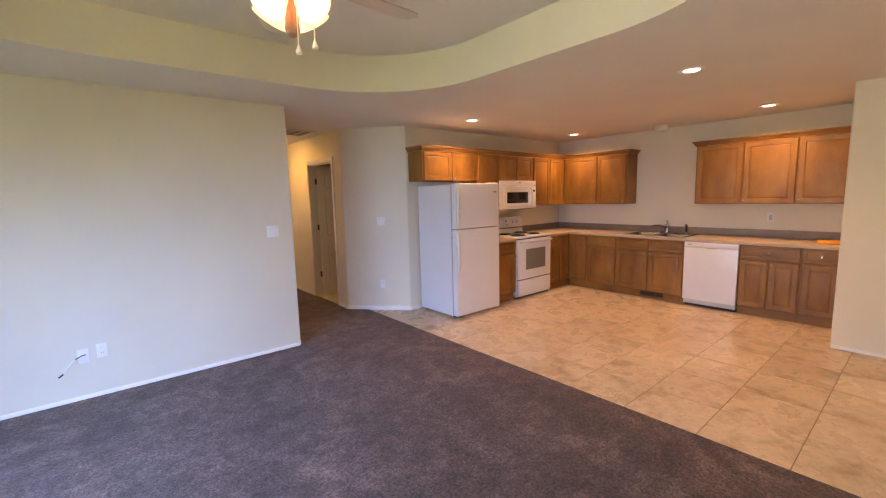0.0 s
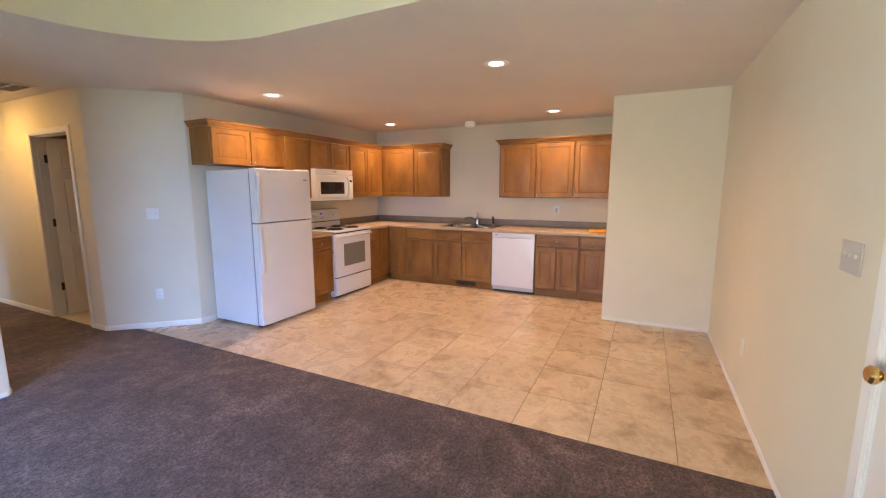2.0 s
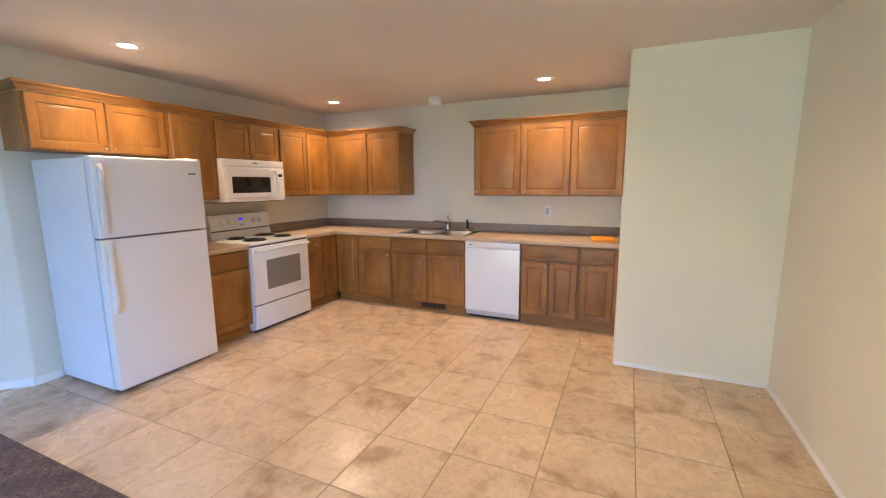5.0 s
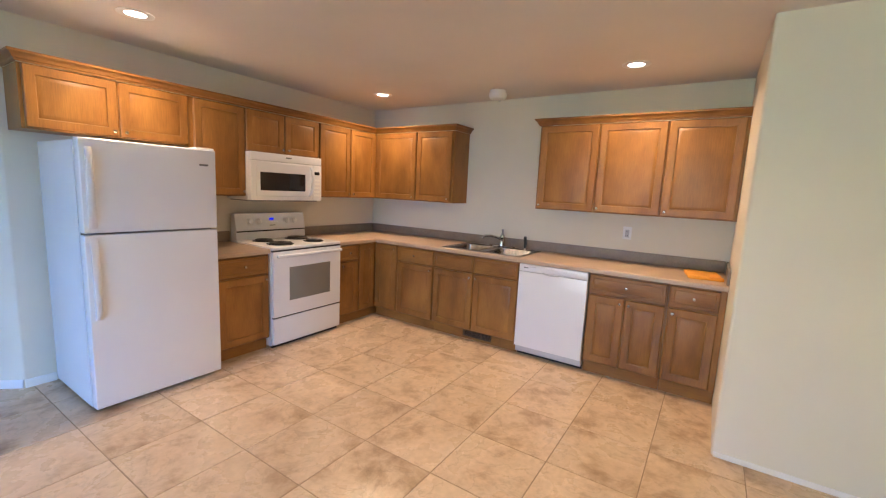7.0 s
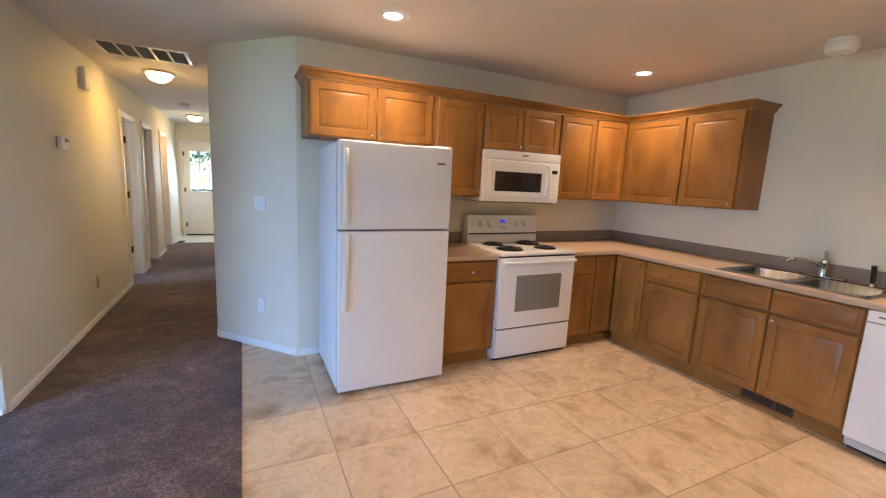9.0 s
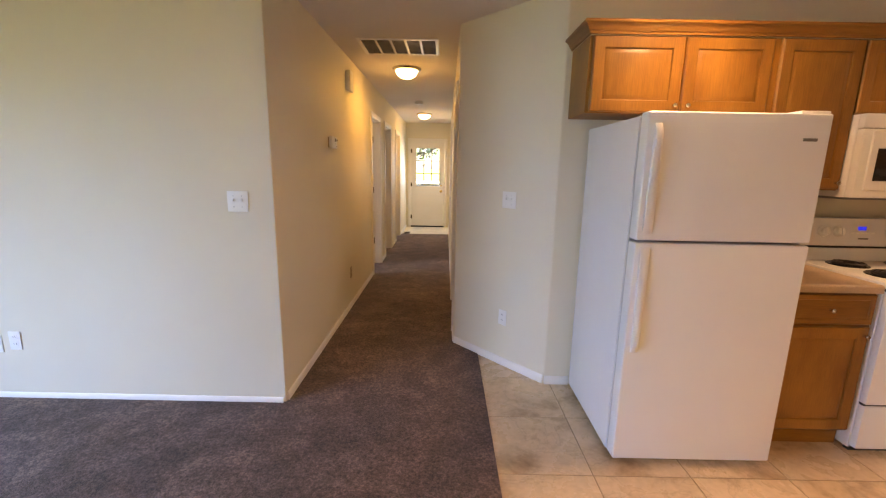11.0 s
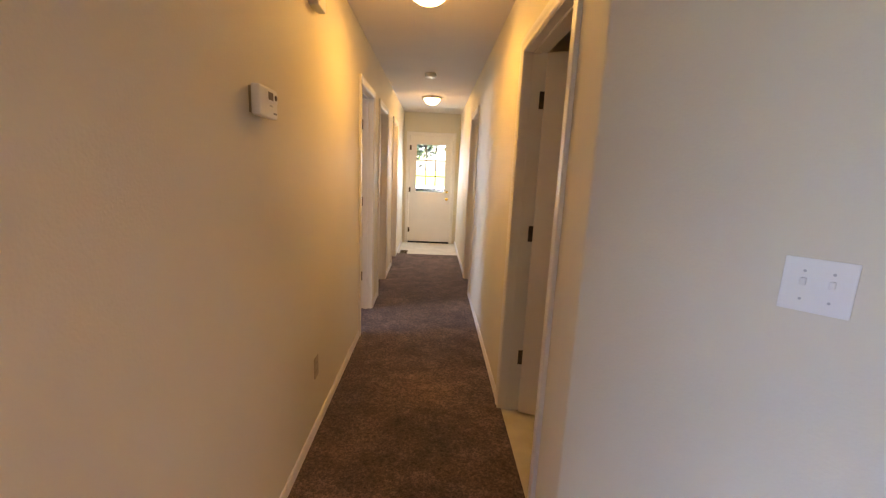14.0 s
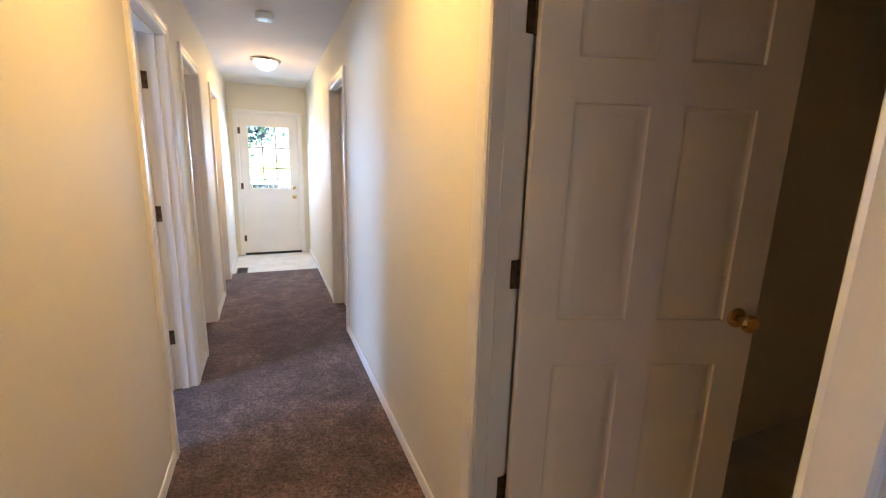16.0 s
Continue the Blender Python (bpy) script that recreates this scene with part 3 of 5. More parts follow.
def hall_door(name, at, w, h, depth, opened, hinge_side, label, knob=BRASS, hinges=True, hinge_z=(0.345, 1.087, 1.80), slab_w=0):
    """Frame, casing and a slab on the far side of the wall. opened: degrees, into the room beyond."""
    d = thing(name, at, label, "door", kind="structure")
    for bm in mitred_casing(w, h):
        part("casing", bm, TRIM, d)
    bm = bmesh.new()
    cuboid(bm, -0.012, 0.004, -0.003, depth + 0.002, 0, h - 0.004)
    cuboid(bm, w - 0.004, w + 0.012, -0.003, depth + 0.002, 0, h - 0.004)
    cuboid(bm, -0.012, w + 0.012, -0.003, depth + 0.002, h - 0.004, h + 0.012)
    cuboid(bm, 0.004, 0.007 if opened else 0.014, depth - 0.075, depth - 0.040, 0, h - 0.014)
    cuboid(bm, w - 0.014, w - 0.004, depth - 0.075, depth - 0.040, 0, h - 0.014)
    cuboid(bm, 0.004, w - 0.004, depth - 0.075, depth - 0.040, h - 0.014, h - 0.004)
    part("jamb", bm, TRIM, d)
    sw = slab_w or w - 0.014
    slab = slab_bm(sw, h - 0.026)
    if hinge_side == "right":
        bmesh.ops.transform(slab, matrix=Matrix.Translation((-sw, 0, 0)), verts=slab.verts)
        s = part("slab", slab, DOOR_PAINT, d, "off-white six-panel slab", pose(w - 0.007, depth, 0.014, 0, 0, -opened))
        kx, hx, flip = -sw + 0.065, w - 0.008, -1
    else:
        s = part("slab", slab, DOOR_PAINT, d, "off-white six-panel slab", pose(0.018 if opened else 0.007, depth, 0.014, 0, 0, opened))
        kx, hx, flip = sw - 0.065, 0.008, 1
    knob_parts(s, knob, kx, 0.955, -0.035, -1)
    knob_parts(s, knob, kx, 0.955, 0.0, 1)
    if hinges:
        for z in hinge_z:
            hinge_part(d, pose(hx, depth + 0.004, z, 0, 0, 180 if flip < 0 else -90))
    return d


hall_door("door_1", pose(HALL_R, R1B, 0, 0, 0, -90), R1B - R1A, DZ, WALL, 71, "left", "open white six-panel bathroom door with brass knob", slab_w=0.742)
hall_door("door_2", pose(HALL_L, L1A, 0, 0, 0, 90), L1B - L1A, DZ, WALL, 89, "right", "open white six-panel bedroom door with bronze hinges")
hall_door("door_3", pose(HALL_L, L2A, 0, 0, 0, 90), L2B - L2A, DZ, WALL, 0, "right", "closed white six-panel door with brass knob", hinges=False)
hall_door("door_4", pose(HALL_L, L3A, 0, 0, 0, 90), L3B - L3A, DZ, WALL, 0, "right", "closed white closet door", hinges=False)
hall_door("door_5", pose(HALL_R, R2B, 0, 0, 0, -90), R2B - R2A, DZ, WALL, 0, "left", "closed white six-panel door with dark knob", BRONZE, hinges=False)

# the front door in the south wall
d = thing("door_6", pose(FD1, SOUTH, 0, 0, 0, 180), "white front door with polished brass knob", "door", kind="structure")
for bm in mitred_casing(FD1 - FD0, FDZ):
    part("casing", bm, TRIM, d)
bm = bmesh.new()
w = FD1 - FD0
cuboid(bm, -0.012, 0.003, -0.003, 0.142, 0, FDZ - 0.003)
cuboid(bm, w - 0.003, w + 0.012, -0.003, 0.142, 0, FDZ - 0.003)
cuboid(bm, -0.012, w + 0.012, -0.003, 0.142, FDZ - 0.003, FDZ + 0.012)
part("jamb", bm, TRIM, d)
s = part("slab", slab_bm(w - 0.012, FDZ - 0.025, 0.044), TRIM, d, "white six-panel slab", pose(0.006, 0.046, 0.018))
knob_parts(s, BRASS, 0.07, 0.93, -0.044)
part("dead_bolt", lathe([(0, 0), (0.028, 0), (0.026, 0.012), (0.012, 0.016), (0.011, 0.026), (0, 0.027)], 18), BRASS, s, "brass dead bolt", pose(0.07, -0.044, 1.10, 90))

# the glazed back door at the hall's end
d = thing("door_7", pose(ED0, HALL_END, 0), "white half-glazed back door with grid and dark threshold", "door", kind="structure")
w = ED1 - ED0
for bm in mitred_casing(w, EDZ):
    part("casing", bm, TRIM, d)
bm = bmesh.new()
cuboid(bm, -0.012, 0.003, -0.003, 0.142, 0, EDZ - 0.003)
cuboid(bm, w - 0.003, w + 0.012, -0.003, 0.142, 0, EDZ - 0.003)
cuboid(bm, -0.012, w + 0.012, -0.003, 0.142, EDZ - 0.003, EDZ + 0.012)
part("jamb", bm, TRIM, d)
part("threshold", block(0, w, -0.012, 0.14, 0, 0.028, bevel=0.004), BLACK, d, "dark rubber threshold")
GX0, GX1, GZ0, GZ1 = 1.70 - ED0, 2.25 - ED0, 0.99, 1.868
bm = bmesh.new()
y0, y1 = 0.006, 0.050
for a, b, c, e in ((0.006, GX0, 0.03, EDZ - 0.004), (GX1, w - 0.006, 0.03, EDZ - 0.004), (GX0, GX1, 0.03, GZ0), (GX0, GX1, GZ1, EDZ - 0.004)):
    cuboid(bm, a, b, y0, y1, c, e)
s = part("slab", bm, TRIM, d, "white steel slab")
bm = bmesh.new()
for a, b, c, e in ((GX0 - 0.03, GX0 + 0.004, GZ0 - 0.03, GZ1 + 0.03), (GX1 - 0.004, GX1 + 0.03, GZ0 - 0.03, GZ1 + 0.03), (GX0, GX1, GZ0 - 0.03, GZ0 + 0.004), (GX0, GX1, GZ1 - 0.004, GZ1 + 0.03)):
    cuboid(bm, a, b, y0 - 0.010, y0 + 0.004, c, e, bevel=0.003)
part("glazing_frame", bm, TRIM, s)
pane = part("pane", block(GX0, GX1, y0 + 0.018, y0 + 0.024, GZ0, GZ1), GLASS, s, "clear glass pane")
pane.visible_shadow = False
for k in (1, 2):
    x = GX0 + (GX1 - GX0) * k / 3
    part("muntin", block(x - 0.009, x + 0.009, y0 + 0.008, y0 + 0.034, GZ0, GZ1), LEADING, s, "thin grey glazing bar")
    z = GZ0 + (GZ1 - GZ0) * k / 3
    part("muntin", block(GX0, GX1, y0 + 0.010, y0 + 0.032, z - 0.009, z + 0.009), LEADING, s, "thin grey glazing bar")
knob_parts(s, BRASS, 0.722, 0.865, y0, -1, "small brass knob")
part("dead_bolt", lathe([(0, 0), (0.026, 0), (0.024, 0.012), (0.012, 0.016), (0, 0.024)], 18), BRASS, s, "brass dead bolt", pose(0.722, y0, 1.0, 90))
for z in (0.25, 1.02, 1.80):
    hinge_part(d, pose(0.0, -0.004, z, 0, 0, -90))

# living-room window


def room_window(name, at, w, z0, z1, label):
    d = thing(name, at, label, "window", kind="structure")
    bm = bmesh.new()
    for a, b, c, e in ((0, 0.05, z0, z1), (w - 0.05, w, z0, z1), (0.05, w - 0.05, z0, z0 + 0.05), (0.05, w - 0.05, z1 - 0.05, z1), (w / 2 - 0.03, w / 2 + 0.03, z0 + 0.05, z1 - 0.05)):
        cuboid(bm, a, b, 0.04, 0.09, c, e)
    part("window_frame", bm, TRIM, d)
    for a, b in ((0.05, w / 2 - 0.03), (w / 2 + 0.03, w - 0.05)):
        pane = part("pane", block(a, b, 0.062, 0.068, z0 + 0.05, z1 - 0.05), GLASS, d, "clear glass pane")
        pane.visible_shadow = False
    part("window_sill", block(-0.03, w + 0.03, -0.03, 0.04, z0 - 0.025, z0 + 0.002, bevel=0.004), TRIM, d)


room_window("window_1", pose(WEST, W0, 0, 0, 0, 90), W1 - W0, WZ0, WZ1, "wide white framed living-room window")
room_window("window_2", pose(-1.65, B0, 0, 0, 0, 90), B1 - B0, BZ0, BZ1, "white framed bedroom window")

# ---- kitchen cabinets ----
DOOR_PROFILE = [(0.003, 0.0015), (0.005, 0.008), (0.009, 0.0085), (0.011, 0.0075), (0.026, 0.0012), (0.029, 0.0006)]
FRONT = 0.020


def cabinet_knob(parent, x, z, y=-FRONT):
    prof = [(0, 0), (0.007, 0), (0.005, 0.009), (0.005, 0.013), (0.0108, 0.018), (0.0118, 0.022), (0.0085, 0.0265), (0, 0.028)]
    part("knob", lathe(prof, 14), NICKEL, parent, "small satin nickel knob", pose(x, y, z, 90))


def cabinet_door(parent, x0, x1, z0, z1, depth, knob=None, name="door", rail=0.055):
    """A raised-panel front on a cabinet whose face stands at y -depth. knob: its place, from the front's lower left corner."""
    w, h = x1 - x0, z1 - z0
    r = min(rail, w * 0.24, h * 0.26)
    if name == "drawer":
        bm = panelled(w, h, FRONT, [(r * 0.62, w - r * 0.62, r * 0.62, h - r * 0.62)], [(0.003, 0.004), (0.008, 0.005), (0.016, 0.002), (0.018, 0.0015)], edge=0.005)
    else:
        bm = panelled(w, h, FRONT, [(r, w - r, r, h - r)], DOOR_PROFILE, edge=0.007)
    d = part(name, bm, WOOD_H if name == "drawer" else WOOD, parent, "", pose(x0, -depth, z0))
    if knob:
        cabinet_knob(d, *knob)
    return d


def carcass(w, h, depth, toe=0.0):
    return block(0, w, -depth, 0, toe, h, bevel=0.0015, segments=1)


UPPER_D, BASE_D, TOE, BASE_H = 0.300, 0.615, 0.105, 0.862
UP_Z, UP_TOP = 1.34, 2.10
G = 0.005


def upper_cabinet(at, w, h, splits, knobs, label, group="wall cabinets"):
    """splits: door edges along the width; knobs: 'l' or 'r' for each door, at the foot."""
    c = thing("wall_cabinet", at, label, "cabinet", group)
    part("body", carcass(w, h, UPPER_D), WOOD, c)
    for (a, b), k in zip(splits, knobs):
        kw = b - a - 2 * G
        cabinet_door(c, a + G, b - G, 0.006, h - 0.002, UPPER_D, ((0.028 if k == "l" else kw - 0.028), 0.035))
    return c


def base_cabinet(at, w, doors, drawers, label, open_top=False):
    """doors: (x0, x1, knob side or ''), drawers: (x0, x1, knob?)."""
    c = thing("base_cabinet", at, label, "cabinet", "base cabinets")
    if open_top:
        for name, x0, x1, y0, y1, z0, z1 in (("side_panel", 0, 0.018, -BASE_D, 0, TOE, BASE_H), ("side_panel", w - 0.018, w, -BASE_D, 0, TOE, BASE_H), ("bottom_panel", 0.018, w - 0.018, -BASE_D, 0, TOE, TOE + 0.018), ("back_panel", 0.018, w - 0.018, -0.012, 0, TOE + 0.018, BASE_H),
                                             ("face_frame", 0.018, w - 0.018, -BASE_D, -BASE_D + 0.018, TOE + 0.018, BASE_H)):
            part(name, block(x0, x1, y0, y1, z0, z1), WOOD, c)
    else:
        part("body", carcass(w, BASE_H, BASE_D, TOE), WOOD, c)
    part("toe_kick", block(0.001, w - 0.001, -BASE_D + 0.045, -BASE_D + 0.06, 0, TOE), WOOD_H, c, "recessed toe board")
    top = BASE_H - 0.012
    dz = 0.690
    for a, b, k in drawers:
        cabinet_door(c, a + G, b - G, dz + 0.008, top, BASE_D, ((b - a) / 2 - G, (top - dz - 0.008) / 2) if k else None, "drawer")
    for a, b, k in doors:
        full = not any(x0 < (a + b) / 2 < x1 for x0, x1, _ in drawers)
        z1 = top if full else dz - 0.008
        kw, kh = b - a - 2 * G, z1 - TOE - 0.012
        cabinet_door(c, a + G, b - G, TOE + 0.012, z1, BASE_D, ((0.028 if k == "l" else kw - 0.028), kh - 0.04) if k else None)
    return c


BASE_FACE_N, BASE_FACE_E = KITCHEN_N - BASE_D, EAST - BASE_D
# fridge wall: local x runs along x
U1, U2, U3, U4, U5 = 3.135, 4.075, 4.535, 5.335, 6.198
H1 = UP_TOP - 1.722
MAPLE = "honey maple wall cabinet with raised-panel doors"
upper_cabinet(pose(U1, KITCHEN_N, 1.722), U2 - U1, H1, [(0.012, 0.485), (0.485, U2 - U1)], "rl", MAPLE + " above the refrigerator")
upper_cabinet(pose(U2, KITCHEN_N, UP_Z), U3 - U2, UP_TOP - UP_Z, [(0.03, U3 - U2)], "r", "tall honey maple wall cabinet with one door")
upper_cabinet(pose(U3, KITCHEN_N, 1.735), U4 - U3, UP_TOP - 1.735, [(0, 0.395), (0.395, U4 - U3)], "rl", "low honey maple wall cabinet above the microwave")
upper_cabinet(pose(U4, KITCHEN_N, UP_Z), EAST - U4, UP_TOP - UP_Z, [(0.01, 0.445), (0.445, U5 - U4 - 0.022)], "rl", "honey maple corner wall cabinet with two doors")
# sink wall: local x runs towards negative y
M1, M2 = KITCHEN_N - UPPER_D - 0.002, 3.0
upper_cabinet(pose(EAST, M1, UP_Z, 0, 0, -90), M1 - M2, UP_TOP - UP_Z, [(0.028, M1 - 3.495), (M1 - 3.495, M1 - M2 - 0.02)], "rr", "honey maple wall cabinet beside the sink")
R0, R3 = 2.065, PANTRY_Y + 0.002
upper_cabinet(pose(EAST, R0, UP_Z, 0, 0, -90), R0 - R3, UP_TOP - UP_Z, [(0.01, R0 - 1.53), (R0 - 1.53, R0 - 1.005), (R0 - 1.005, R0 - R3 - 0.012)], "lll", "honey maple wall cabinet with three doors above the dishwasher")


def crown(name, path, label):
    """A crown moulding swept along the tops of cabinets; path in plan, the room to its right-hand side."""
    prof = [(0.0, 0.0), (0.010, 0.0), (0.012, 0.010), (0.020, 0.016), (0.024, 0.028), (0.033, 0.040), (0.040, 0.044), (0.044, 0.046), (0.046, 0.050), (0.046, 0.058), (0.043, 0.061), (0.0, 0.061)]
    pts = [Vector(p) for p in path]
    bm = bmesh.new()
    rings = []
    for i, p in enumerate(pts):
        ways = []
        if i:
            ways.append((p - pts[i - 1]).normalized())
        if i < len(pts) - 1:
            ways.append((pts[i + 1] - p).normalized())
        sides = [Vector((w.y, -w.x)) for w in ways]
        s = sum(sides, Vector((0, 0)))
        s = s / s.length * (1 / math.cos(sides[0].angle(sides[-1]) / 2) if len(sides) > 1 else 1)
        rings.append([bm.verts.new((p.x + s.x * d, p.y + s.y * d, UP_TOP + 0.001 + z)) for d, z in prof])
    n = len(prof)
    for a, b in zip(rings, rings[1:]):
        for k in range(n):
            bm.faces.new((a[k], a[(k + 1) % n], b[(k + 1) % n], b[k]))
    bm.faces.new(rings[0])
    bm.faces.new(rings[-1][::-1])
    bmesh.ops.recalc_face_normals(bm, faces=bm.faces)
    return single(name, bm, WOOD_H, label, "moulding")


FN, FE = KITCHEN_N - UPPER_D - FRONT + 0.004, EAST - UPPER_D - FRONT + 0.004
crown("crown_moulding", [(U1, KITCHEN_N), (U1, FN), (FE, FN), (FE, M2), (EAST, M2)], "honey maple crown moulding along the wall cabinets")
crown("crown_moulding", [(EAST, R0), (FE, R0), (FE, R3)], "honey maple crown moulding above three doors")

# base units
S0, S1 = 4.545, 5.325
base_cabinet(pose(4.075, KITCHEN_N, 0), S0 - 4.075 - 0.004, [(0.012, S0 - 4.075 - 0.01, "r")], [(0.012, S0 - 4.075 - 0.01, True)], "honey maple base cabinet between refrigerator and range")
B = BASE_FACE_E - S1 - 0.004
base_cabinet(pose(S1 + 0.004, KITCHEN_N, 0), EAST - S1 - 0.004, [(0.012, 0.285, "l"), (0.295, B - 0.024, "")], [(0.012, 0.285, True)], "honey maple corner base cabinet beside the range")
C0 = BASE_FACE_N
base_cabinet(pose(EAST, C0 - 0.001, 0, 0, 0, -90), C0 - 2.985, [(0.024, C0 - 3.475, "r"), (C0 - 3.462, C0 - 2.99, "r")], [(C0 - 3.462, C0 - 2.99, True)], "honey maple base cabinet in the kitchen corner")
base_cabinet(pose(EAST, 2.983, 0, 0, 0, -90), 2.983 - 2.042, [(0.004, 0.470, "r"), (0.470, 0.935, "l")], [(0.004, 0.470, False), (0.470, 0.935, False)], "honey maple sink base cabinet with two doors", True)
base_cabinet(pose(EAST, 1.428, 0, 0, 0, -90), 1.428 - 0.848, [(0.006, 0.287, "r"), (0.287, 0.572, "l")], [(0.006, 0.572, True)], "honey maple base cabinet with wide drawer")
base_cabinet(pose(EAST, 0.846, 0, 0, 0, -90), 0.846 - R3, [(0.006, 0.325, "l")], [(0.006, 0.325, True)], "narrow honey maple base cabinet with one drawer")


# worktops with rolled front edge
CTZ0, CTZ = BASE_H + 0.001, 0.902
OV = 0.030
SX0, SX1, SY0, SY1 = 5.925, 6.385, 2.085, 2.885  # sink cut-out


def worktop_bm():
    bm = bmesh.new()
    fx, fy = BASE_FACE_E - OV, BASE_FACE_N - OV
    xs = [S1 + 0.003, fx, SX0, SX1, EAST]
    ys = [PANTRY_Y + 0.001, SY0, SY1, fy, KITCHEN_N]
    made = {}

    def v(x, y, z):
        return made.setdefault((x, y, z), None) or made.update({(x, y, z): bm.verts.new((x, y, z))}) or made[(x, y, z)]

    for i in range(4):
        for j in range(4):
            if i == 0 and j < 3:
                continue
            if i == 2 and j == 1:
                continue
            q = ((xs[i], ys[j]), (xs[i + 1], ys[j]), (xs[i + 1], ys[j + 1]), (xs[i], ys[j + 1]))
            bm.faces.new([v(x, y, CTZ) for x, y in q])
            bm.faces.new([v(x, y, CTZ0) for x, y in q[::-1]])
    below = {made[k]: made[(k[0], k[1], CTZ0)] for k in made if k[2] == CTZ}
    rim = [e for e in bm.edges if len(e.link_faces) == 1 and all(abs(v.co.z - CTZ) < 1e-5 for v in e.verts)]
    for e in rim:
        a, b = e.verts
        bm.faces.new((a, b, below[b], below[a]))
    bmesh.ops.recalc_face_normals(bm, faces=bm.faces)
    front = [e for e in bm.edges if all(abs(v.co.z - CTZ) < 1e-5 for v in e.verts) and ((abs(e.verts[0].co.x - fx) < 1e-5 and abs(e.verts[1].co.x - fx) < 1e-5 and max(v.co.y for v in e.verts) <= fy + 1e-5) or (abs(e.verts[0].co.y - fy) < 1e-5 and abs(e.verts[1].co.y - fy) < 1e-5 and max(v.co.x for v in e.verts) <= fx + 1e-5))]
    bmesh.ops.bevel(bm, geom=front, offset=0.014, segments=4, affect="EDGES", profile=0.5)
    return bm


US = 0.100


def upstand(parent, x0, x1, y0, y1):
    part("upstand", block(x0, x1, y0, y1, CTZ + 0.001, CTZ + US, bevel=0.003), LAMINATE_DARK, parent, "taupe laminate upstand")


w = thing("worktop", pose(0, 0, 0), "beige laminate worktop running round the corner with taupe upstand", "worktop")
part("slab", worktop_bm(), LAMINATE, w)
upstand(w, S1 + 0.003, EAST - 0.020, KITCHEN_N - 0.019, KITCHEN_N - 0.001)
upstand(w, EAST - 0.019, EAST - 0.001, PANTRY_Y + 0.021, KITCHEN_N - 0.001)
upstand(w, BASE_FACE_E - OV + 0.01, EAST - 0.001, PANTRY_Y + 0.001, PANTRY_Y + 0.019)
w = thing("worktop", pose(0, 0, 0), "short beige laminate worktop beside the refrigerator", "worktop")
bm = block(4.055, S0 - 0.003, BASE_FACE_N - OV, KITCHEN_N, CTZ0, CTZ)
e = [x for x in bm.edges if all(abs(v.co.y - (BASE_FACE_N - OV)) < 1e-5 and abs(v.co.z - CTZ) < 1e-5 for v in x.verts)]
bmesh.ops.bevel(bm, geom=e, offset=0.014, segments=4, affect="EDGES", profile=0.5)
part("slab", bm, LAMINATE, w)
upstand(w, 4.055, S0 - 0.003, KITCHEN_N - 0.019, KITCHEN_N - 0.001)

# ---- appliances ----


def refrigerator():
    w, h, dbody = 0.771, 1.675, 0.655
    f = thing("refrigerator", pose(3.257, 4.395, 0), "white top-freezer refrigerator with two doors", "refrigerator")
    part("body", block(0, w, -dbody, 0, 0.024, h - 0.012, bevel=0.006), ENAMEL, f)
    # the grille's black also carries the shade under the refrigerator
    part("grille", block(0.02, w - 0.02, -dbody - 0.02, -dbody + 0.02, 0.010, 0.028), BLACK, f, "foot grille, blackened for the shade under the doors")
    zs = 1.118
    part("gasket", block(0.008, w - 0.008, -dbody - 0.012, -dbody, 0.04, h - 0.02), GREY_TRIM, f, "grey rubber gasket")
    for name, z0, z1 in (("freezer_door", zs + 0.005, h), ("fridge_door", 0.030, zs - 0.005)):
        d = part(name, block(0.0, w, -dbody - 0.088, -dbody - 0.012, z0, z1, bevel=0.012, segments=3), ENAMEL, f)
        # a long moulded handle along the edge, thicker where it is gripped
        a, b = (z0 + 0.03, z1 - 0.05) if name == "freezer_door" else (z1 - 0.52, z1 - 0.02)
        bm = bmesh.new()
        rows = []
        for k in range(13):
            u = k / 12
            z = a + (b - a) * u
            far = u if name == "freezer_door" else 1 - u
            lift = 0.010 + 0.017 * far ** 0.7 if 0 < k < 12 else 0.004
            wide = 0.021 - 0.006 * far
            ring = [bm.verts.new((0.044 + dx, -dbody - 0.087 - dy, z)) for dx, dy in ((-wide, 0), (-wide, lift * 0.8), (-wide * 0.55, lift), (wide * 0.55, lift), (wide, lift * 0.8), (wide, 0))]
            rows.append(ring)
        for p, q in zip(rows, rows[1:]):
            for k in range(6):
                bm.faces.new((p[k], p[(k + 1) % 6], q[(k + 1) % 6], q[k]))
        bm.faces.new(rows[0])
        bm.faces.new(rows[-1][::-1])
        bmesh.ops.recalc_face_normals(bm, faces=bm.faces)
        part("handle", bm, ENAMEL, d, "white moulded handle")
        if name == "freezer_door":
            part("badge", block(w - 0.115, w - 0.055, -dbody - 0.0905, -dbody - 0.087, z1 - 0.115, z1 - 0.102, bevel=0.001), LOGO, d, "small grey badge")
    part("hinge_cover", block(w - 0.13, w - 0.005, -dbody - 0.075, -dbody + 0.03, h - 0.012, h + 0.012, bevel=0.005), PLASTIC, f, "white hinge cover")
    for x in (0.06, w - 0.06):
        for y in (-dbody + 0.03, -0.06):
            part("foot", lathe([(0, 0), (0.022, 0), (0.022, 0.012), (0.010, 0.014), (0.010, 0.032), (0, 0.032)], 12), BLACK, f, "black levelling foot", pose(x, y, 0.0))
    return f


refrigerator()


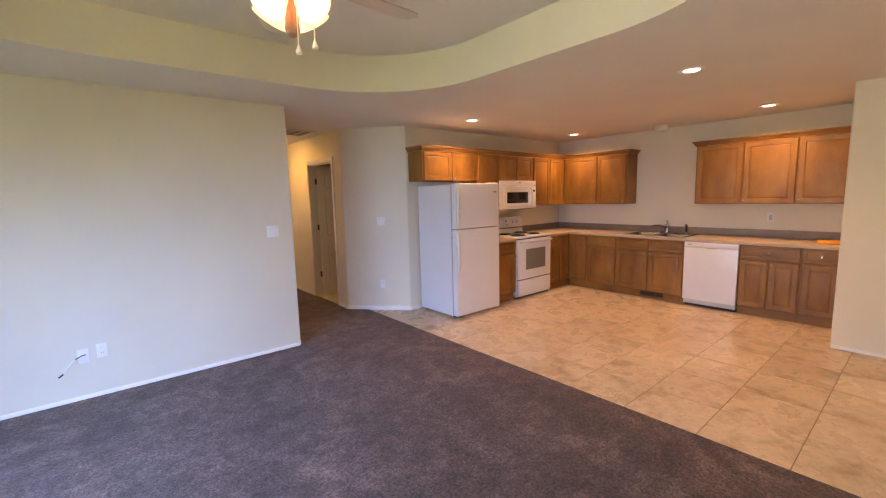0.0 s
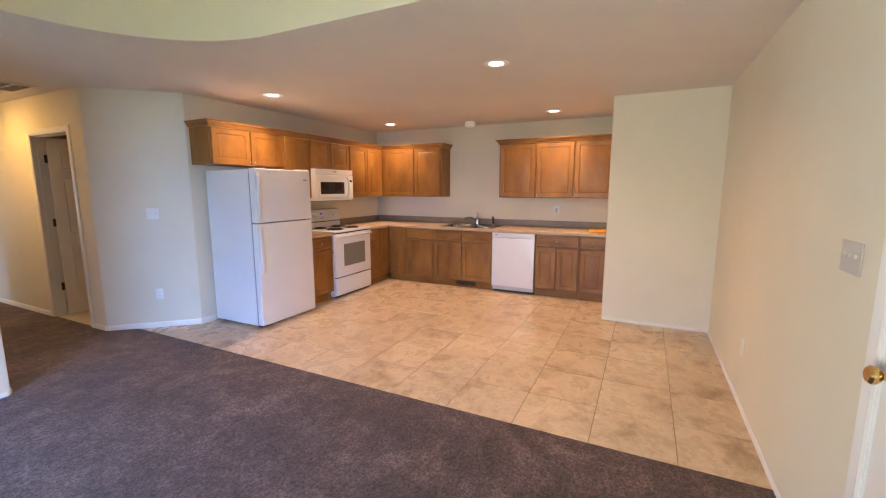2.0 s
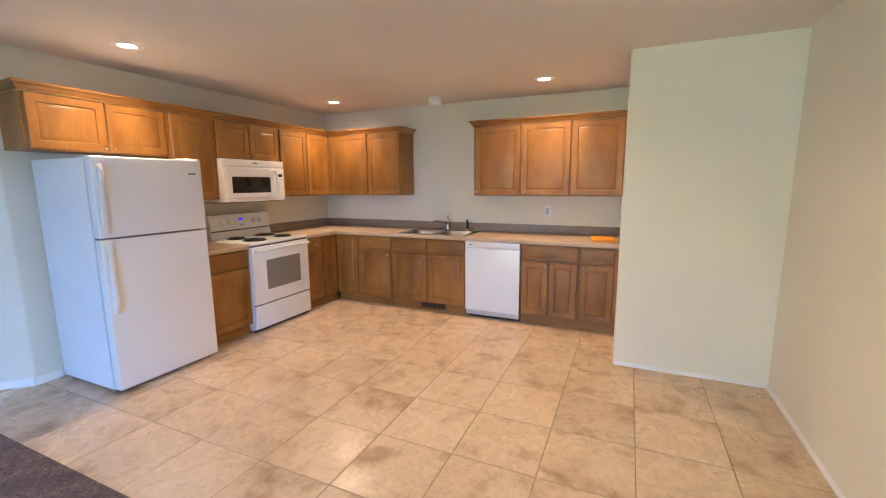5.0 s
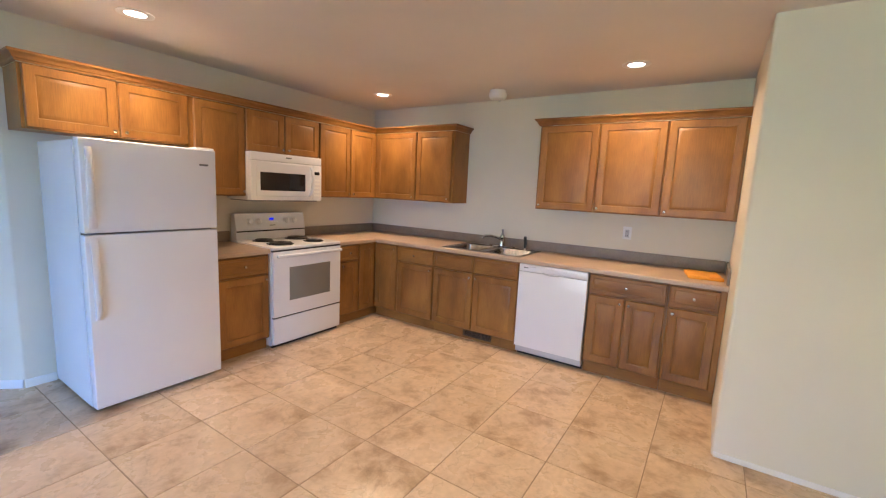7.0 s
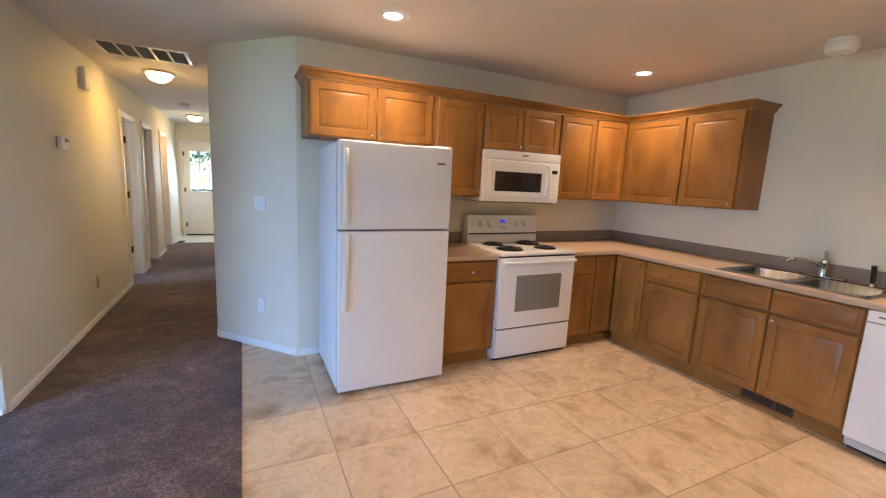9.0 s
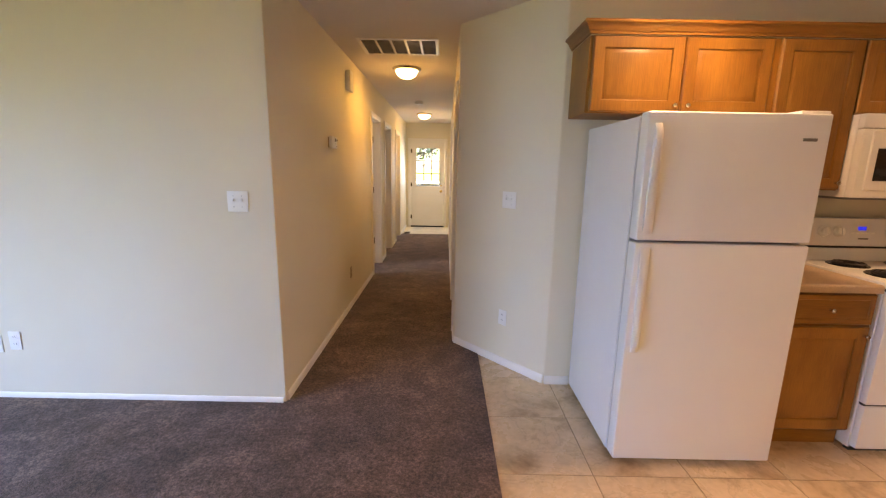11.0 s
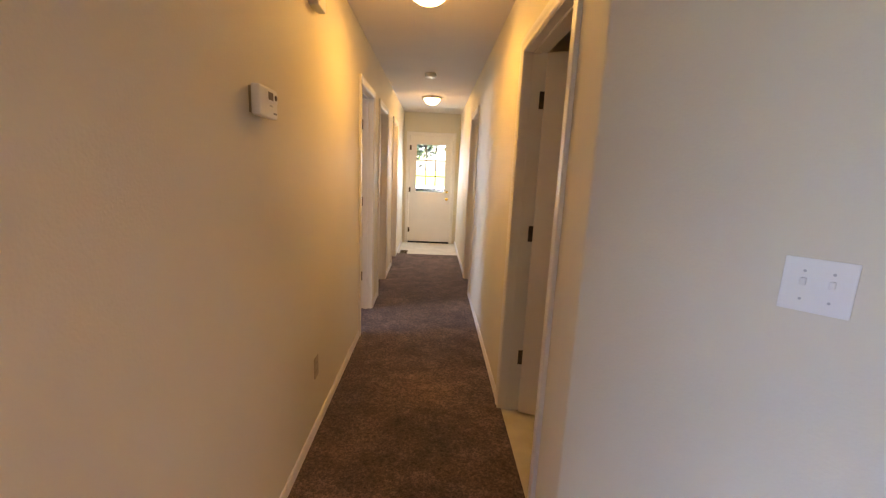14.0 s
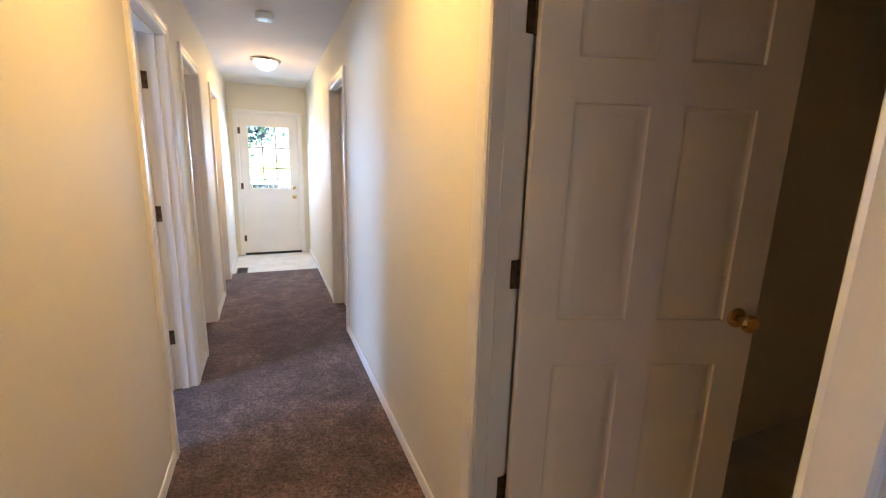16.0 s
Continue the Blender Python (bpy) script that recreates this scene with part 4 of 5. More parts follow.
def electric_range():
    w = S1 - S0 - 0.008
    dp = 0.640
    f = thing("electric_range", pose(S0 + 0.004, KITCHEN_N - 0.02, 0), "white electric coil range with oven window", "range")
    bm = bmesh.new()
    cuboid(bm, 0, w, -dp + 0.03, 0, 0.02, 0.885, bevel=0.003)
    part("body", bm, ENAMEL, f)
    part("cooktop", block(-0.002, w + 0.002, -dp - 0.005, 0, 0.886, 0.915, bevel=0.008, segments=3), ENAMEL, f)
    bd = part("oven_door", block(0.004, w - 0.004, -dp - 0.010, -dp + 0.028, 0.285, 0.872, bevel=0.006), ENAMEL, f)
    part("oven_window", block(0.165, w - 0.14, -dp - 0.0125, -dp, 0.42, 0.725, bevel=0.001), OVEN_GLASS, bd, "oven window greyed for its reflections")
    bm = bmesh.new()
    cuboid(bm, 0.02, w - 0.02, -dp - 0.058, -dp - 0.028, 0.822, 0.850, bevel=0.011, segments=3)
    for x in (0.035, w - 0.065):
        cuboid(bm, x, x + 0.03, -dp - 0.035, -dp - 0.008, 0.824, 0.848, bevel=0.003)
    part("handle", bm, ENAMEL, bd, "white bar handle")
    # black strip in place of the shade in the gap above the door
    part("door_gap_shade", block(0.006, w - 0.006, -dp, -dp + 0.028, 0.872, 0.886), BLACK, f, "black strip standing in for the shaded gap above the oven door")
    part("storage_drawer", block(0.004, w - 0.004, -dp - 0.008, -dp + 0.028, 0.035, 0.272, bevel=0.006), ENAMEL, f)
    # the drawer's top gap gets its shade the same way, as a black strip
    part("drawer_gap_shade", block(0.008, w - 0.008, -dp + 0.004, -dp + 0.028, 0.272, 0.285), BLACK, f, "black strip standing in for the shaded gap above the drawer")
    part("plinth", block(0.01, w - 0.01, -dp + 0.03, -dp + 0.06, 0.0, 0.035), BLACK, f, "dark recessed plinth")
    # back guard leaning slightly, with a dark line at its foot
    prof = [(-0.095, 0.916), (-0.085, 0.99), (-0.082, 1.0), (-0.092, 1.005), (-0.062, 1.165), (-0.045, 1.172), (-0.002, 1.165), (-0.002, 0.916)]
    bm = bmesh.new()
    a = [bm.verts.new((0.002, y, z)) for y, z in prof]
    b = [bm.verts.new((w - 0.002, y, z)) for y, z in prof]
    for k in range(len(prof)):
        bm.faces.new((a[k], a[(k + 1) % len(prof)], b[(k + 1) % len(prof)], b[k]))
    bm.faces.new(a)
    bm.faces.new(b[::-1])
    bmesh.ops.recalc_face_normals(bm, faces=bm.faces)
    g = part("back_guard", bm, ENAMEL, f)
    part("vent_slot", block(0.01, w - 0.01, -0.094, -0.080, 0.992, 1.003), BLACK, g, "black vent slot")
    lean = math.degrees(math.atan2(0.030, 0.160))
    face = pose(0, -0.0775, 1.088, -lean)
    for x in (0.145, 0.235, w - 0.225, w - 0.135):
        k = part("knob", lathe([(0, 0), (0.033, 0), (0.031, 0.006), (0.026, 0.008), (0.024, 0.024), (0.020, 0.028), (0, 0.028)], 20), PLASTIC, g, "white control knob", face @ pose(x, 0, 0, 90))
        part("grip", block(-0.005, 0.005, -0.022, 0.022, 0.026, 0.036, bevel=0.002), PLASTIC, k)
    part("display", block(w / 2 - 0.030, w / 2 + 0.018, -0.0015, 0.004, 0.010, 0.032), LED_BLUE, g, "lit blue clock display", face)
    for i in range(5):
        part("button", block(w / 2 - 0.075 + i * 0.030, w / 2 - 0.053 + i * 0.030, -0.0015, 0.004, -0.012, -0.002), PLASTIC, g, "small pale button", face)
    part("badge", block(w / 2 - 0.03, w / 2 + 0.03, -0.0012, 0.004, -0.045, -0.037), LOGO, g, "small grey badge", face)
    # burners: a drip bowl and a spiral coil each
    for x, y, r in ((0.195, -0.475, 0.104), (0.195, -0.215, 0.082), (w - 0.20, -0.475, 0.082), (w - 0.20, -0.215, 0.104)):
        bwl = part("drip_bowl", lathe([(0.028, 0.002), (r + 0.004, 0.004), (r + 0.012, 0.005), (r + 0.015, 0.002), (r + 0.015, 0.0)], 28), PAN, f, "dark drip bowl", pose(x, y, 0.915))
        turns = 4 if r > 0.09 else 3
        pts = []
        for k in range(turns * 20 + 1):
            an = 2 * math.pi * k / 20
            rr = 0.022 + (r - 0.026) * k / (turns * 20)
            pts.append((rr * math.cos(an), rr * math.sin(an), 0.012))
        part("coil", tube(pts, 0.0062, 6), COIL, bwl, "black spiral coil")
    return f


electric_range()


def microwave():
    w, h, dp = 0.775, 0.438, 0.375
    f = thing("microwave", pose(U3 - 0.002, KITCHEN_N - 0.003, 1.735 - h - 0.002), "white over-the-range microwave with dark window", "microwave")
    part("body", block(0, w, -dp + 0.03, 0, 0.012, h, bevel=0.004), ENAMEL, f)
    part("underside", block(0.02, w - 0.02, -dp + 0.04, -0.02, 0.0, 0.014), GREY_TRIM, f, "grey underside filter")
    part("vent_panel", block(0, w, -dp - 0.008, -dp + 0.03, h - 0.072, h, bevel=0.006), ENAMEL, f)
    d = part("door", block(0.0, w * 0.86, -dp - 0.014, -dp + 0.03, 0.012, h - 0.075, bevel=0.008, segments=3), ENAMEL, f)
    bm = panelled(0.590, 0.305, 0.006, [(0.034, 0.532, 0.044, 0.226)], [(0.008, 0.003)], edge=0.006)
    part("window_surround", bm, ENAMEL, d, "", pose(0.045, -dp - 0.0135, 0.048))
    part("window", block(0.087, 0.569, -dp - 0.0185, -dp, 0.101, 0.265, bevel=0.001), MICRO_GLASS, d, "dark mesh window")
    pts = [(w * 0.815, -dp - 0.012, 0.335), (w * 0.818, -dp - 0.040, 0.315), (w * 0.817, -dp - 0.055, 0.25), (w * 0.815, -dp - 0.058, 0.19), (w * 0.811, -dp - 0.055, 0.13), (w * 0.804, -dp - 0.040, 0.075), (w * 0.798, -dp - 0.012, 0.055)]
    part("handle", tube(pts, [0.014, 0.015, 0.016, 0.016, 0.016, 0.015, 0.014], 12), ENAMEL, d, "white bowed handle")
    c = part("control_panel", block(w * 0.863, w, -dp - 0.010, -dp + 0.03, 0.012, h - 0.075, bevel=0.005), ENAMEL, f)
    part("display", block(w * 0.885, w * 0.965, -dp - 0.0115, -dp, 0.268, 0.298), MICRO_GLASS, c, "dark clock display")
    for r in range(5):
        for k in range(3):
            part("button", block(w * 0.882 + k * 0.024, w * 0.882 + k * 0.024 + 0.018, -dp - 0.0108, -dp, 0.055 + r * 0.038, 0.075 + r * 0.038), PLASTIC, c)
    part("badge", block(w * 0.46, w * 0.54, -dp - 0.0092, -dp, h - 0.038, h - 0.024), LOGO, f, "small grey badge")
    return f


microwave()


def dishwasher():
    w = 0.602
    f = thing("dishwasher", pose(EAST, 2.037, 0, 0, 0, -90), "white built-in dishwasher with pocket handle", "dishwasher")
    dp = 0.610
    part("body", block(0.004, w - 0.004, -dp + 0.03, -0.03, 0.105, 0.856), GREY_TRIM, f, "grey tub")
    d = part("door", block(0, w, -dp - 0.040, -dp + 0.03, 0.098, 0.790, bevel=0.006), ENAMEL, f)
    c = part("control_panel", block(0, w, -dp - 0.040, -dp + 0.03, 0.793, 0.858, bevel=0.007), ENAMEL, f)
    bm = bmesh.new()
    pts = [(0.215 + 0.165 * k / 12, -dp - 0.0405, 0.798 - 0.013 * math.sin(math.pi * k / 12)) for k in range(13)]
    tube(pts, 0.006, 8, bm)
    part("pocket_handle", bm, PALE_GREY, c, "curved grip lip")
    part("badge", block(0.045, 0.085, -dp - 0.0415, -dp, 0.822, 0.832), LOGO, c, "small grey badge")
    for k in range(3):
        part("button", block(0.10 + k * 0.02, 0.112 + k * 0.02, -dp - 0.0412, -dp, 0.834, 0.840), PALE_GREY, c)
    part("plinth", block(0.004, w - 0.004, -dp - 0.012, -dp + 0.06, 0.040, 0.096, bevel=0.003), PALE_GREY, f, "pale grey kick plate")
    part("toe_board", block(0.004, w - 0.004, -dp + 0.045, -dp + 0.06, 0.0, 0.045), BLACK, f, "dark recessed toe board")
    return f


dishwasher()

# ---- sink and taps ----


def kitchen_sink():
    s = thing("kitchen_sink", pose(0, 0, CTZ), "stainless steel double-bowl sink let into the worktop", "sink")
    bm = bmesh.new()
    rx0, rx1, ry0, ry1 = SX0 - 0.028, SX1 + 0.055, SY0 - 0.028, SY1 + 0.028
    mid = (SY0 + SY1) / 2
    holes = [(SX0 + 0.012, SX1 - 0.03, SY0 + 0.012, mid - 0.018), (SX0 + 0.012, SX1 - 0.03, mid + 0.018, SY1 - 0.012)]
    xs = sorted({rx0, rx1, holes[0][0], holes[0][1]})
    ys = sorted({ry0, ry1, *[y for h in holes for y in h[2:]]})
    for a, b in zip(xs, xs[1:]):
        for c, e in zip(ys, ys[1:]):
            if any(a >= h[0] and b <= h[1] and c >= h[2] and e <= h[3] for h in holes):
                continue
            bm.faces.new([bm.verts.new((x, y, 0.005)) for x, y in ((a, c), (b, c), (b, e), (a, e))])
    edge = [(rx0, ry0), (rx1, ry0), (rx1, ry1), (rx0, ry1)]
    for k in range(4):
        (a, b), (c, e) = edge[k], edge[(k + 1) % 4]
        bm.faces.new([bm.verts.new(p) for p in ((a, b, 0.001), (c, e, 0.001), (c, e, 0.005), (a, b, 0.005))])
    bmesh.ops.remove_doubles(bm, verts=bm.verts, dist=1e-5)
    part("rim", bm, STEEL, s)
    for x0, x1, y0, y1 in holes:
        bm = bmesh.new()
        last = None
        for ins, z in ((0, 0.005), (0.006, -0.004), (0.014, -0.12), (0.024, -0.145), (0.05, -0.155)):
            ring = [bm.verts.new((x, y, z)) for x, y in rounded([(x0 + ins, y0 + ins, 1), (x1 - ins, y0 + ins, 1), (x1 - ins, y1 - ins, 1), (x0 + ins, y1 - ins, 1)], 0.05 if ins else 0.045, 4)]
            if last:
                for k in range(len(ring)):
                    bm.faces.new((last[k], last[(k + 1) % len(ring)], ring[(k + 1) % len(ring)], ring[k]))
            last = ring
        bm.faces.new(last)
        bmesh.ops.recalc_face_normals(bm, faces=bm.faces)
        b = part("bowl", bm, STEEL, s)
        part("drain", lathe([(0, 0.001), (0.03, 0.001), (0.042, 0.004), (0.044, 0.0)], 20), CHROME, b, "round drain", pose((x0 + x1) / 2, (y0 + y1) / 2, -0.155))
    return s


kitchen_sink()
f = thing("faucet", pose(SX1 + 0.008, 2.475, CTZ + 0.006) @ Matrix.Scale(1.08, 4), "chrome single-lever faucet behind the sink", "faucet")
part("base_plate", block(-0.028, 0.028, -0.125, 0.125, 0, 0.014, bevel=0.008, segments=3), CHROME, f)
part("body", lathe([(0, 0.012), (0.026, 0.012), (0.024, 0.03), (0.022, 0.09), (0.024, 0.10), (0.020, 0.118), (0, 0.122)], 20), CHROME, f)
part("spout", tube([(0, 0.01, 0.07), (-0.035, 0.035, 0.092), (-0.09, 0.075, 0.108), (-0.14, 0.11, 0.110), (-0.165, 0.128, 0.102), (-0.172, 0.133, 0.085)], [0.012, 0.012, 0.011, 0.011, 0.012, 0.012], 12), CHROME, f)
part("lever", tube([(0, 0, 0.115), (0.004, 0.002, 0.140), (0.010, 0.006, 0.172)], [0.012, 0.009, 0.011], 10), CHROME, f)
f = thing("sink_sprayer", pose(SX1 + 0.008, 2.215, CTZ + 0.006) @ Matrix.Scale(1.2, 4), "black hand sprayer standing in its collar", "sprayer")
part("collar", lathe([(0, 0), (0.022, 0), (0.018, 0.014), (0.012, 0.018), (0, 0.018)], 16), CHROME, f, "chrome collar")
part("wand", tube([(0, 0, 0.016), (0, 0, 0.05), (0, 0.002, 0.085), (-0.006, 0.004, 0.112)], [0.011, 0.0125, 0.0125, 0.012], 10), BLACK, f)
f = thing("orange_folder", pose(6.16, 0.652, CTZ + 0.0005, 0, 0, 9), "bright orange padded envelope on the worktop", "envelope")
part("cover", block(-0.165, 0.165, -0.115, 0.115, 0.0, 0.022, bevel=0.009, segments=3), ORANGE, f)
part("flap", block(-0.160, -0.10, -0.110, 0.110, 0.0222, 0.0245, bevel=0.001), ORANGE, f)

# toe-kick register under the sink cabinet
f = thing("toe_kick_register", pose(EAST - BASE_D + 0.045, 2.625, 0.028, 0, 0, -90), "black slotted register in the toe kick", "register")
bm = bmesh.new()
for a, b, c, e in ((0, 0.32, 0, 0.008), (0, 0.32, 0.062, 0.07), (0, 0.01, 0.008, 0.062), (0.31, 0.32, 0.008, 0.062), (0.205, 0.215, 0.008, 0.062)):
    cuboid(bm, a, b, -0.008, 0.0, c, e)
part("frame", bm, BRONZE, f)
# flat dark sheet in place of the shaded hollow
part("shade_sheet", block(0.01, 0.31, -0.002, 0.0, 0.008, 0.062), HOLLOW_SHADE, f)
for k in range(4):
    part("slat", block(0.01, 0.31, -0.006, -0.002, 0.014 + k * 0.012, 0.018 + k * 0.012), BRONZE, f)

# ---- lamps and ceiling fittings ----
CANS = [(3.59, 3.69), (5.83, 3.70), (3.555, 1.228), (5.795, 1.228)]
first = thing("recessed_light", pose(CANS[0][0], CANS[0][1], CEIL), "lit recessed ceiling light with white trim ring", "light", "recessed kitchen lights")
part("trim_ring", lathe([(0.057, 0.0), (0.058, -0.004), (0.085, -0.006), (0.098, -0.003), (0.099, 0.0)], 32), PLASTIC, first)
part("lens", lathe([(0, -0.0035), (0.044, -0.0035), (0.057, -0.001)], 32), CAN_GLOW, first, "bright warm lens")
for x, y in CANS[1:]:
    copy_thing(first, pose(x, y, CEIL))
for x, y in CANS:
    area_lamp("can_lamp", (x, y, CEIL - 0.012), (x, y, 0), (0.14, 0.14), CAN_WATTS, CAN_COLOUR, 150, "DISK")

first = thing("dome_light", pose(1.98, 6.455, CEIL), "lit frosted glass dome light on the hall ceiling", "light", "hall dome lights")
part("pan", lathe([(0, -0.001), (0.150, -0.001), (0.152, -0.010), (0.140, -0.022), (0.128, -0.026), (0, -0.026)], 36), NICKEL, first, "satin metal ceiling pan")
part("diffuser", lathe([(0.116, -0.027), (0.110, -0.048), (0.092, -0.074), (0.062, -0.094), (0.03, -0.104), (0, -0.106)], 36), DOME_GLOW, first, "glowing frosted bowl")
copy_thing(first, pose(1.975, 10.18, CEIL))
for x, y in ((1.98, 6.455), (1.975, 10.18)):
    area_lamp("dome_lamp", (x, y, CEIL - 0.112), (x, y, 0), (0.22, 0.22), 0.62, (1.0, 0.57, 0.10), 180, "DISK")


def smoke_detector(x, y, r, d):
    s = thing("smoke_detector", pose(x, y, CEIL), "round white smoke detector on the ceiling", "smoke detector", "smoke detectors")
    part("base", lathe([(0, -0.001), (r * 0.9, -0.001), (r * 0.9, -d * 0.26), (r * 0.86, -d * 0.28), (0, -d * 0.28)], 28), PLASTIC, s)
    part("cap", lathe([(r * 0.98, -d * 0.30), (r, -d * 0.36), (r * 0.96, -d * 0.66), (r * 0.82, -d * 0.90), (r * 0.4, -d * 0.98), (0, -d)], 28), PLASTIC, s)
    part("test_button", lathe([(0, -d * 1.03), (0.012, -d * 1.03), (0.013, -d * 0.95)], 12), PALE_GREY, s, "", pose(r * 0.45, 0, 0))


smoke_detector(6.12, 2.495, 0.086, 0.088)
smoke_detector(1.97, 8.66, 0.065, 0.05)

v = thing("ceiling_vent", pose(2.0, 5.66, CEIL), "white return-air grille with five slatted bays", "vent")
vw, vl = 0.335, 0.24
bm = bmesh.new()
for a, b, c, e in ((-vw, vw, -vl, -vl + 0.03), (-vw, vw, vl - 0.03, vl), (-vw, -vw + 0.03, -vl + 0.03, vl - 0.03), (vw - 0.03, vw, -vl + 0.03, vl - 0.03)):
    cuboid(bm, a, b, c, e, -0.010, -0.001, bevel=0.002)
part("frame", bm, TRIM, v)
# dark sheet painted as the shade above the slats
part("backing", block(-vw + 0.02, vw - 0.02, -vl + 0.02, vl - 0.02, -0.003, -0.001), HOLLOW_SHADE, v, "dark sheet for the shade behind the slats")
for k in range(1, 5):
    x = -vw + 0.03 + (2 * vw - 0.06) * k / 5
    part("bar", block(x - 0.009, x + 0.009, -vl + 0.03, vl - 0.03, -0.010, -0.004), TRIM, v)
for k in range(16):
    y = -vl + 0.045 + (2 * vl - 0.09) * k / 15
    part("slat", block(-vw + 0.03, vw - 0.03, -0.0045, 0.0045, -0.0008, 0.0008), TRIM, v, "", pose(0, y, -0.0065, 14))


def ceiling_fan():
    f = thing("ceiling_fan", pose(0.67, 1.78, TRAY), "ceiling fan with lit frosted glass shades and pull chains", "ceiling fan")
    part("canopy", lathe([(0, -0.001), (0.065, -0.001), (0.068, -0.02), (0.05, -0.05), (0.018, -0.06), (0, -0.06)], 28), NICKEL, f)
    part("rod", lathe([(0.012, -0.055), (0.012, -0.16)], 14), NICKEL, f)
    part("motor", lathe([(0, -0.15), (0.05, -0.155), (0.105, -0.18), (0.125, -0.215), (0.12, -0.26), (0.08, -0.29), (0.05, -0.295), (0, -0.295)], 32), NICKEL, f, "satin nickel motor housing")
    part("switch_housing", lathe([(0.045, -0.29), (0.05, -0.31), (0.05, -0.345), (0.040, -0.37), (0.034, -0.40), (0.028, -0.46), (0.032, -0.49), (0.026, -0.512), (0.010, -0.522), (0, -0.524)], 24), COPPER, f, "brushed copper light stem")
    for k in range(5):
        an = 4 + 72 * k
        bm = bmesh.new()
        out = [(0.19, -0.055), (0.30, -0.076), (0.58, -0.092), (0.65, -0.084), (0.685, -0.045), (0.685, 0.045), (0.65, 0.084), (0.58, 0.092), (0.30, 0.076), (0.19, 0.055)]
        extrude_outline(out, -0.004, 0.004, bm)
        b = part("blade", bm, BLADE, f, "pale beige fan blade", turn("Z", an) @ pose(0, 0, -0.262, 11))
        part("blade_arm", block(0.10, 0.25, -0.018, 0.018, 0.0045, 0.010, bevel=0.002), NICKEL, b)
    for k in range(4):
        an = 24 + 90 * k
        m = turn("Z", an) @ pose(0.046, 0, -0.338, 0, -44)
        prof = [(r * 0.75, z * 0.75) for r, z in ((0.024, 0.0), (0.034, -0.014), (0.060, -0.044), (0.080, -0.085), (0.090, -0.125), (0.108, -0.158), (0.104, -0.158), (0.086, -0.124), (0.076, -0.085), (0.056, -0.044), (0.030, -0.014))]
        part("shade", lathe(prof, 24), FAN_GLOW, f, "glowing frosted tulip shade", m)
        part("bulb", lathe([(0, -0.03), (0.010, -0.032), (0.020, -0.05), (0.022, -0.065), (0.016, -0.08), (0, -0.088)], 16), BULB_GLOW, f, "lit frosted bulb", m)
        part("socket", lathe([(0, 0.02), (0.02, 0.018), (0.024, 0.0), (0.022, -0.012), (0, -0.012)], 16), NICKEL, f, "", m)
    for x, y, z in ((0.010, -0.030, -0.562), (0.078, -0.045, -0.532)):
        c = part("pull_chain", tube([(x, y, -0.37), (x, y, z)], 0.0026, 6), PLASTIC, f)
        part("tassel", lathe([(0, 0.0), (0.004, 0.0), (0.008, -0.010), (0.014, -0.030), (0.011, -0.035), (0, -0.036)], 14), PLASTIC, c, "white bell-shaped pull", pose(x, y, z))
    return f


ceiling_fan()

# ---- switches, outlets and wall fittings ----


def switch_plate(at, gangs, label, mat=None):
    mat = mat or PLASTIC
    s = thing("light_switch", at, label, "switch")
    w = 0.070 + 0.046 * (gangs - 1)
    part("plate", block(-w / 2, w / 2, -0.006, -0.0005, -0.057, 0.057, bevel=0.003), mat, s)
    for k in range(gangs):
        x = (k - (gangs - 1) / 2) * 0.046
        part("toggle", block(x - 0.005, x + 0.005, -0.016, -0.005, 0.000, 0.016, bevel=0.002), mat, s)
        for z in (-0.03, 0.03):
            part("screw", lathe([(0, 0), (0.003, 0), (0.003, 0.0012), (0, 0.0014)], 8), PALE_GREY, s, "", pose(x, -0.006, z, 90))
    return s


def outlet(at, label, mat=None, face=None):
    mat = mat or PLASTIC
    s = thing("wall_outlet", at, label, "outlet")
    part("plate", block(-0.035, 0.035, -0.006, -0.0005, -0.057, 0.057, bevel=0.003), mat, s)
    for z in (-0.021, 0.021):
        k = part("socket", block(-0.017, 0.017, -0.0075, -0.005, z - 0.014, z + 0.014, bevel=0.002), face or mat, s)
        for x in (-0.006, 0.006):
            part("slot", block(x - 0.001, x + 0.001, -0.0079, -0.007, z - 0.002, z + 0.007), BLACK, k)
    return s


SLANT = -46.9


def on_slant(u, z):
    return pose(2.50 + 0.60 * u, 5.07 - 0.645 * u, z, 0, 0, SLANT)


switch_plate(pose(1.263, NORTH, 1.222), 2, "white double toggle switch beside the hall corner")
switch_plate(on_slant(0.585, 1.215), 2, "white double toggle switch on the slanted wall")
outlet(on_slant(0.572, 0.365), "white outlet low on the slanted wall")
switch_plate(pose(2.24, SOUTH, 1.238, 0, 0, 180), 3, "triple switch plate beside the front door, greyed for shade", SHADED_PLATE)
outlet(pose(3.675, SOUTH, 0.389, 0, 0, 180), "white outlet low on the tiled side wall")
s = thing("wall_outlet", pose(EAST, 1.28, 1.163, 0, 0, -90), "white outlet with a grey insert above the worktop", "outlet")
part("plate", block(-0.037, 0.037, -0.006, -0.0005, -0.058, 0.058, bevel=0.003), PLASTIC, s)
k = part("insert", block(-0.017, 0.017, -0.0085, -0.005, -0.040, 0.030, bevel=0.0015), PALE_GREY, s, "grey rectangular insert")
for z in (-0.022, 0.012):
    for x in (-0.006, 0.006):
        part("slot", block(x - 0.0012, x + 0.0012, -0.0089, -0.008, z - 0.004, z + 0.004), BLACK, k)
outlet(pose(HALL_L, 5.935, 0.362, 0, 0, 90), "ivory outlet low on the hall wall", IVORY)
